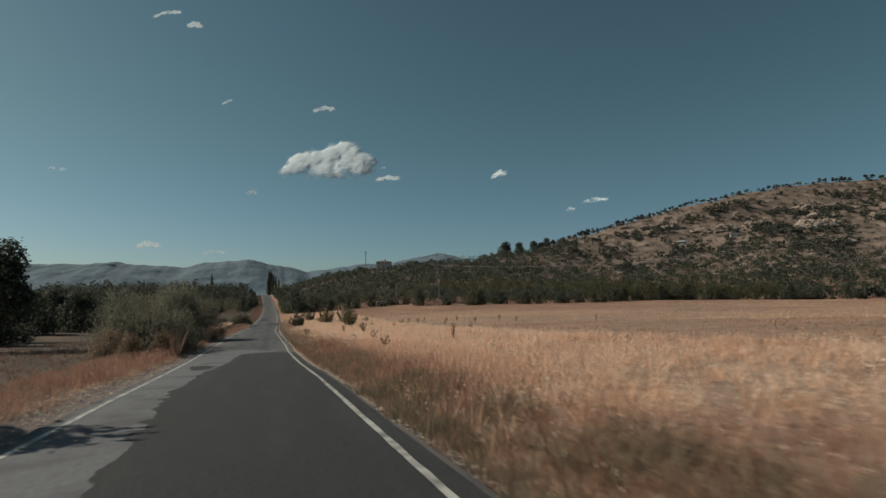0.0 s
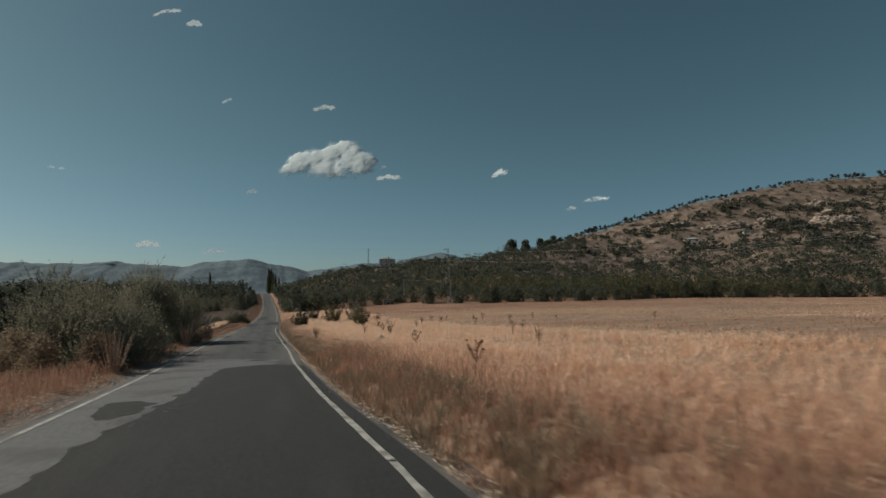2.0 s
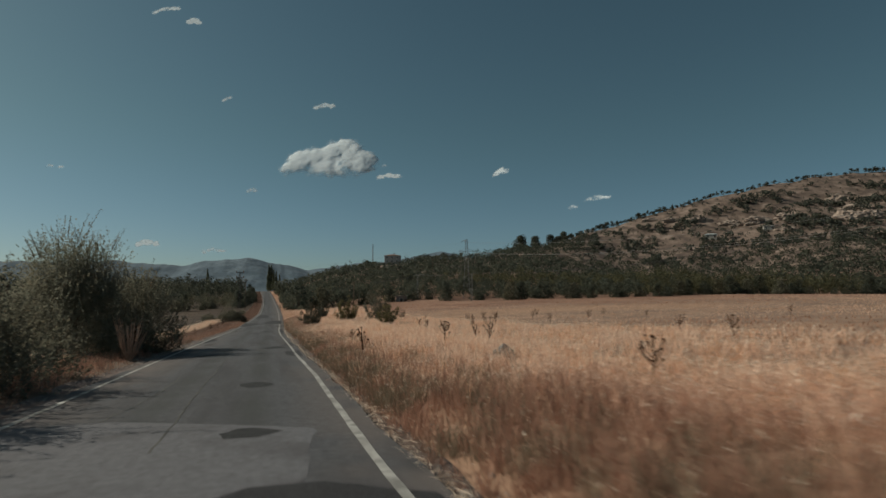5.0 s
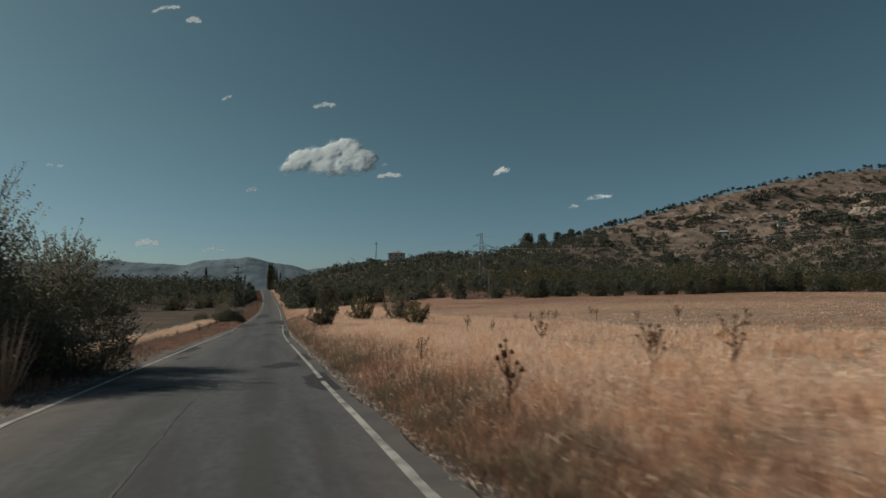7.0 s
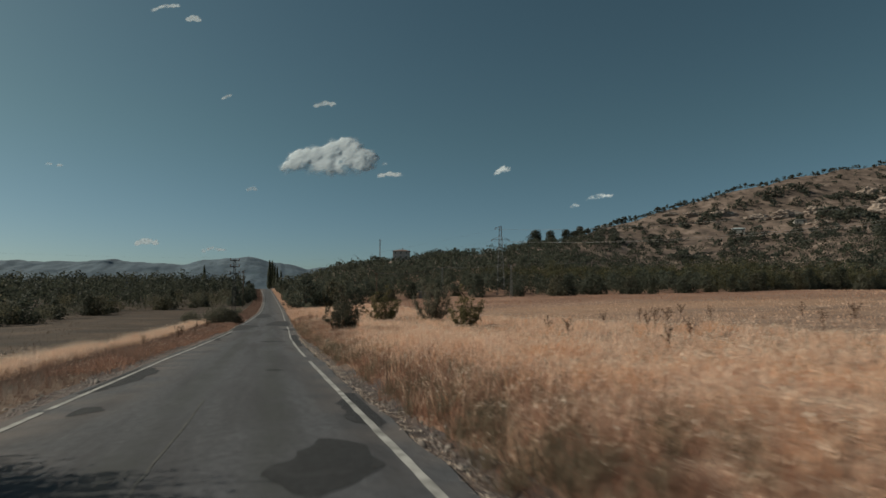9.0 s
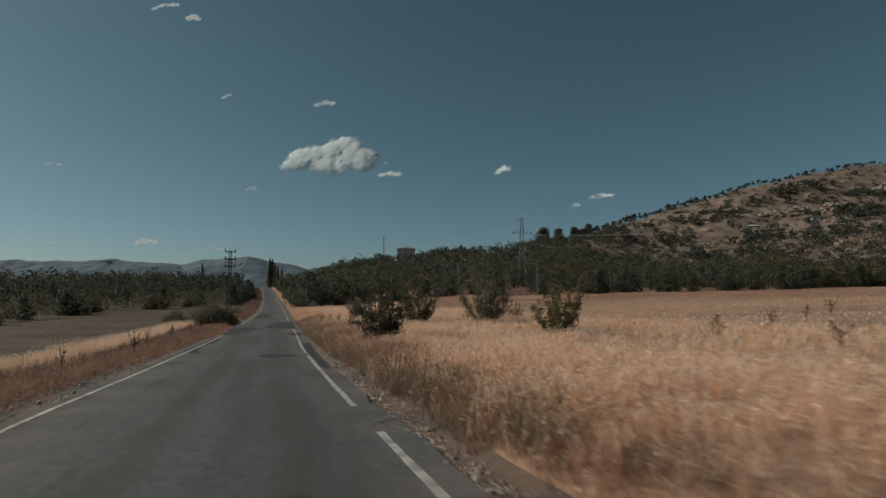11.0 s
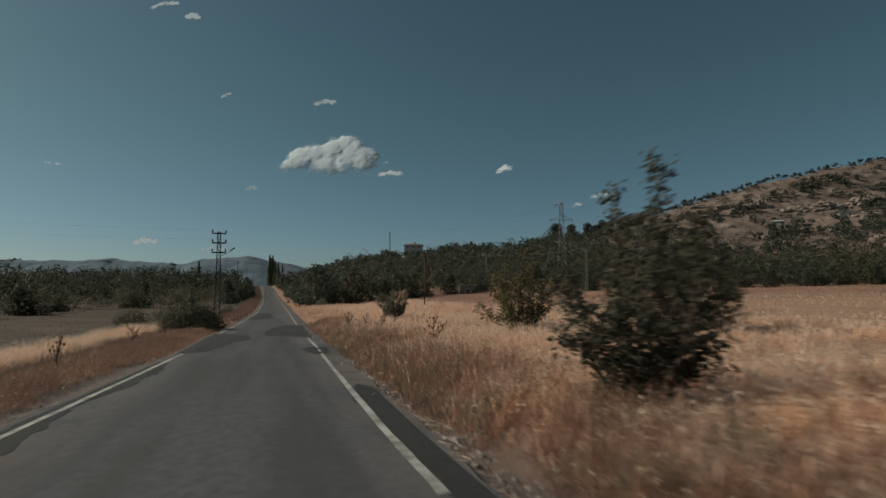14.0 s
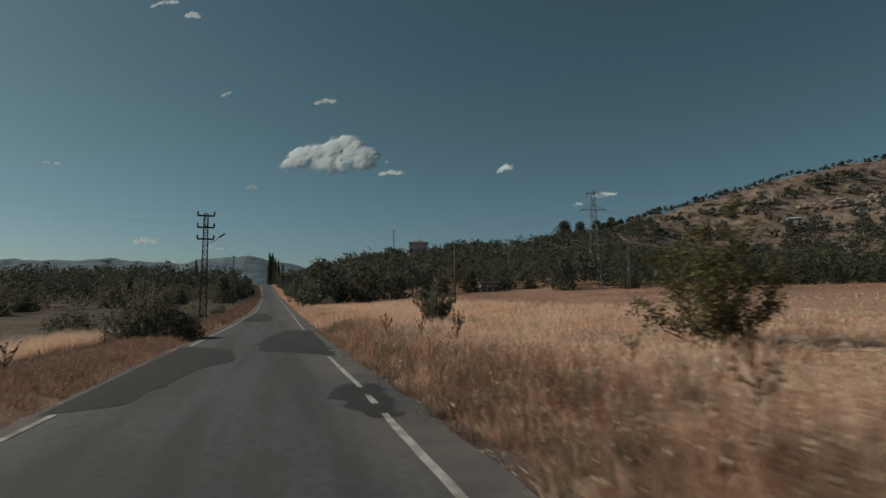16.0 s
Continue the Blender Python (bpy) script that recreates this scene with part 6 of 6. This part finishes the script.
def house(name, wx, wy, storeys, wall, roof, roof_rise, windows, label, chimney=True, overhang=0.5, flat=False, base=1.5):
    root = tagged(new(name), label, "house")
    h = 2.9 * storeys
    part("wall", box(-wx / 2, wx / 2, -wy / 2, wy / 2, -base, h, 0.03), wall, root)
    ex, ey = wx / 2 + overhang, wy / 2 + overhang
    bm = bmesh.new()
    if flat:
        bm.free()
        bm = box(-ex, ex, -ey, ey, h, h + 0.22, 0.02)
    else:
        ridge = max(0.5, ex - ey * 0.9)
        pts = [(-ex, -ey, h), (ex, -ey, h), (ex, ey, h), (-ex, ey, h), (-ex, -ey, h + 0.14), (ex, -ey, h + 0.14), (ex, ey, h + 0.14), (-ex, ey, h + 0.14), (-ridge, 0, h + roof_rise), (ridge, 0, h + roof_rise)]
        vs = [bm.verts.new(p) for p in pts]
        for f in ((3, 2, 1, 0), (0, 1, 5, 4), (1, 2, 6, 5), (2, 3, 7, 6), (3, 0, 4, 7), (4, 5, 9, 8), (6, 7, 8, 9), (5, 6, 9), (7, 4, 8)):
            bm.faces.new([vs[i] for i in f])
    top = part("roof", bm, roof, root)
    if chimney:
        part("chimney", box(wx * 0.05, wx * 0.05 + 0.7, -0.35, 0.35, h + roof_rise * 0.3, h + roof_rise + 1.0, 0.03), M_BRICK, top, "short brick chimney")
    for s in range(storeys):
        for k in range(windows):
            x = (k + 0.5) / windows * wx - wx / 2
            z = s * 2.9 + 1.0
            w = part("window_frame", box(x - 0.6, x + 0.6, -wy / 2 - 0.05, -wy / 2 + 0.02, z, z + 1.3, 0.01), M_WHITE, root, "white window frame")
            part("pane", box(x - 0.5, x + 0.5, -wy / 2 - 0.062, -wy / 2 - 0.048, z + 0.1, z + 1.2), M_PANE, w)
    for k in range(2):
        y = (k + 0.5) / 2 * wy - wy / 2
        w = part("window_frame", box(-wx / 2 - 0.05, -wx / 2 + 0.02, y - 0.5, y + 0.5, h - 1.9, h - 0.7, 0.01), M_WHITE, root, "white window frame")
        part("pane", box(-wx / 2 - 0.062, -wx / 2 - 0.048, y - 0.4, y + 0.4, h - 1.8, h - 0.8), M_PANE, w)
    d = part("door", box(wx * 0.28, wx * 0.28 + 1.0, -wy / 2 - 0.06, -wy / 2 + 0.02, 0, 2.05, 0.01), M_POLE, root, "brown wooden door")
    part("door_handle", box(wx * 0.28 + 0.85, wx * 0.28 + 0.92, -wy / 2 - 0.11, -wy / 2 - 0.06, 0.98, 1.04), M_STEEL, d, "steel handle")
    return root


h1 = house("house", 11.5, 9.5, 2, M_WALL, M_ROOF, 1.4, 3, "two-storey cream plaster house with a brown hipped roof among trees")
h1.matrix_world = Matrix.Translation((89.0, 456, 22.2)) @ Matrix.Rotation(radians(-18), 4, "Z")
h2 = house("farm_building", 8.5, 5, 1, M_CONCRETE, M_SHEET, 0.9, 2, "low farm building with a pale blue sheet roof", False, 0.4, False, 6)
h2.matrix_world = Matrix.Translation((343, 409, float(land(343, 409)) + 0.2)) @ Matrix.Rotation(radians(-38), 4, "Z")
h3 = house("hill_house", 9, 6, 1, M_WHITE, M_WHITE, 0.5, 2, "small flat-roofed white house on the hill's shoulder", False, 0.3, True, 6)
h3.matrix_world = Matrix.Translation((292, 509, float(land(292, 509)) - 0.6)) @ Matrix.Rotation(radians(-30), 4, "Z")
h4 = house("white_hut", 4.5, 4, 1, M_WHITE, M_WHITE, 0.5, 1, "small white hut among the trees below the hill", False, 0.2, True, 6)
h4.matrix_world = Matrix.Translation((173, 497, float(land(173, 497)) + 3.5)) @ Matrix.Rotation(radians(-20), 4, "Z")
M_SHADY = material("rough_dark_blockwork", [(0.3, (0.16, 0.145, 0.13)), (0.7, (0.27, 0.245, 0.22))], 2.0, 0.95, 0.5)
h5 = house("stone_hut", 3.4, 3, 1, M_SHADY, M_CONCRETE, 0.4, 1, "small grey block hut with a flat concrete roof beyond the field", False, 0.35, True, 1)
h5.matrix_world = Matrix.Translation((41.4, 216.4, float(land(41.4, 216.4)) - 1.3)) @ Matrix.Rotation(radians(-14), 4, "Z")
for k, (x, y, w, lab) in enumerate(((385, 392, 8, "low grey block farm shed on the hillside"), (420, 372, 7, "low grey block farm shed on the hillside"))):
    hx = house("farm_shed", w, 5, 1, M_CONCRETE, M_CONCRETE, 0.6, 2, lab, False, 0.3, False, 6)
    hx.matrix_world = Matrix.Translation((x, y, float(land(x, y)) - 0.2)) @ Matrix.Rotation(radians(-35), 4, "Z")

# ---------------------------------------------------------------- rocks on the hill
M_ROCK = material("weathered_limestone_rock", [(0.3, (0.17, 0.138, 0.12)), (0.5, (0.3, 0.24, 0.205)), (0.7, (0.46, 0.38, 0.325))], 0.25, 0.95, 0.7, bump_scale=1.5)


def rock_mass(seed, x, y, long, deep, high, label, turn):
    r = np.random.default_rng(seed)
    bm = bmesh.new()
    bmesh.ops.create_icosphere(bm, subdivisions=4, radius=1.0)
    for v in bm.verts:
        p = v.co * 2.2 + Vector((seed * 3.1, 0, 0))
        f = 1 + 0.35 * noise.noise(p) + 0.22 * noise.noise(p * 2.7) + 0.12 * noise.noise(p * 6)
        f += 0.12 * round(3 * noise.noise(Vector((p.x * 0.4, p.y * 0.4, p.z * 2.2)))) / 3
        v.co = Vector((v.co.x * long * f, v.co.y * deep * f, v.co.z * high * f))
    ob = part("rock_outcrop", bm, M_ROCK)
    ob.matrix_world = Matrix.Translation((x, y, float(land(x, y)) - 0.1 * high)) @ Matrix.Rotation(turn, 4, "Z")
    return tagged(ob, label, "rock", "rock outcrops")


for k, (x, y, a, b, c) in enumerate(((442, 370, 12, 6, 7), (455, 362, 9, 5, 5), (400, 415, 14, 5, 5), (382, 428, 10, 5, 4.5), (418, 405, 9, 4, 5), (365, 446, 12, 4, 4), (490, 414, 9, 4, 7), (430, 330, 10, 5, 4), (350, 462, 9, 4, 3), (480, 390, 14, 5, 5), (505, 350, 13, 6, 6), (390, 380, 8, 4, 3), (520, 300, 14, 6, 5), (340, 480, 8, 3, 3))):
    rock_mass(700 + k, x, y, a, b, c, "pale weathered limestone outcrop on the stony hillside", radians(-40 + 11 * k % 30))

# ---------------------------------------------------------------- dead thistles standing in the grass
_bm = bmesh.new()
bmesh.ops.create_icosphere(_bm, subdivisions=1, radius=1.0)
for _v in _bm.verts:
    _v.co *= 1 + 0.35 * (_v.index % 2)
HEAD = bpy.data.meshes.new("seed_head")
_bm.to_mesh(HEAD)
_bm.free()
HEAD.materials.append(M_WEED)


def thistle(seed, high, spread_, count):
    r = np.random.default_rng(seed)
    root = tagged(new("dead_thistle"), "dead brown thistle with round seed heads standing in dry grass", "weed", "dead thistles")
    bm = bmesh.new()
    tube(bm, [(0, 0, -0.05), (0.03, 0.02, high * 0.5), (0.0, 0.05, high)], (0.02, 0.015, 0.009), 5)
    ends = [(0.0, 0.05, high)]
    for k in range(count):
        z = high * r.uniform(0.3, 0.8)
        a = k * 2.4 + r.uniform(-0.4, 0.4)
        end = (spread_ * math.cos(a) * r.uniform(0.5, 1), spread_ * math.sin(a) * r.uniform(0.5, 1), min(high * 1.03, z + high * r.uniform(0.15, 0.4)))
        tube(bm, [(0.02, 0.02, z), (end[0] * 0.6, end[1] * 0.6, z + (end[2] - z) * 0.4), end], (0.012, 0.010, 0.007), 4)
        ends.append(end)
    part("stalk", bm, M_WEED, root)["kind"] = "stuff"
    for e in ends:
        s = r.uniform(0.018, 0.032)
        hd = new("seed_head", HEAD)
        hd.parent = root
        hd.matrix_local = Matrix.Translation(e) @ Matrix.Diagonal((s, s, s * 1.2, 1))
    return root


THISTLE_AT = [(3.4, 56.1, 1.25), (7.2, 57.6, 1.15), (9.2, 57.6, 1.25), (5.9, 29.75, 0.95), (9.7, 60.7, 1.0), (4.2, 64.3, 0.9), (4.8, 116.3, 1.1), (6.6, 121, 0.75), (5.6, 129, 1.1), (5.0, 131.5, 1.0), (7.3, 134, 1.1), (4.6, 136, 1.0), (-6.6, 117.6, 1.15), (-7.2, 113, 1.0), (-6.4, 106, 1.1), (-6.8, 128.5, 1.0), (-7.5, 100, 0.9), (-6.9, 138, 1.0), (-6.4, 66.5, 1.5), (8, 45, 1.0)]
THISTLE_AT += [(20.3, 90.2, 1.2), (22.2, 91.9, 1.3), (22.5, 98.1, 1.1), (32.1, 87, 1.2), (39.6, 87.5, 1.1), (48.5, 77.4, 1.2), (16.5, 95, 1.1), (24, 93, 1.2), (27, 100, 1.1), (30, 96, 1.2), (18, 84, 1.0), (35, 105, 1.2), (12, 78, 1.0), (26, 84, 1.1), (41, 98, 1.2), (14, 88, 1.0), (13, 40, 1.1), (17, 52, 1.2), (22, 61, 1.1), (11, 70, 1.0)]
kinds = [thistle(900 + k, 1.0, 0.2 + 0.05 * k, 8 + 2 * k) for k in range(4)]
for k, (x, y, s) in enumerate(THISTLE_AT):
    if k < 4:
        stand(kinds[k], x, y, k * 1.9, s, 0.0)
    else:
        again(kinds[k % 4], x, y, k * 1.9, s)


def plume(seed, x, y, high, label):
    """A dead weed of many arching stalks with short side twigs."""
    r = np.random.default_rng(seed)
    root = tagged(new("dead_weed"), label, "weed")
    bm = bmesh.new()
    for k in range(34):
        a, reach = r.uniform(0, 6.28), high * r.uniform(0.06, 0.26)
        d = Vector((math.cos(a), math.sin(a), 0))
        top = high * r.uniform(0.5, 1.0)
        pts = [Vector((0.05 * d.x, 0.05 * d.y, -0.05)), d * reach * 0.7 + Vector((0, 0, top * 0.3)), d * reach + Vector((0, 0, top * 0.62)), d * reach * 1.4 + Vector((0, 0, top))]
        tube(bm, pts, (0.014, 0.013, 0.011, 0.006), 4)
        for j in range(26):
            f = r.uniform(0.08, 0.88) * 2.98
            p = pts[int(f)].lerp(pts[int(f) + 1], f % 1)
            q = p + Vector((r.normal(0, 0.045), r.normal(0, 0.045), r.uniform(0.02, 0.09))) * high * 0.55
            tube(bm, [p, q], (0.009, 0.004), 3)
    part("stalk", bm, M_PLUME, root)["kind"] = "stuff"
    root.matrix_world = Matrix.Translation((x, y, float(land(x, y))))
    return root


M_PLUME = material("rusty_dead_stalks", [(0.3, (0.30, 0.2, 0.15)), (0.7, (0.5, 0.36, 0.28))], 5.0, 0.9, 0.2)
plume(41, -6.05, 63.6, 2.15, "tall rust-brown dead weed with arching stalks before the bush")
plume(42, -5.6, 39.6, 1.95, "dead brown weed with bare arching stalks on the bank")
stone = rock_mass(760, 7.35, 51.64, 0.46, 0.3, 0.4, "small pale grey stone lying in the dry grass", 0.4)
stone.data.materials[0] = M_CONCRETE
plank = part("plank", box(-0.24, 0.24, -0.035, 0.035, 0.0, 0.025, 0.005), M_CONCRETE)
plank.matrix_world = Matrix.Translation((-5.5, 94.6, float(land(-5.5, 94.6)) + 0.12)) @ Matrix.Rotation(0.5, 4, "Z")
tagged(plank, "short bleached plank lying on the dusty verge", "plank")
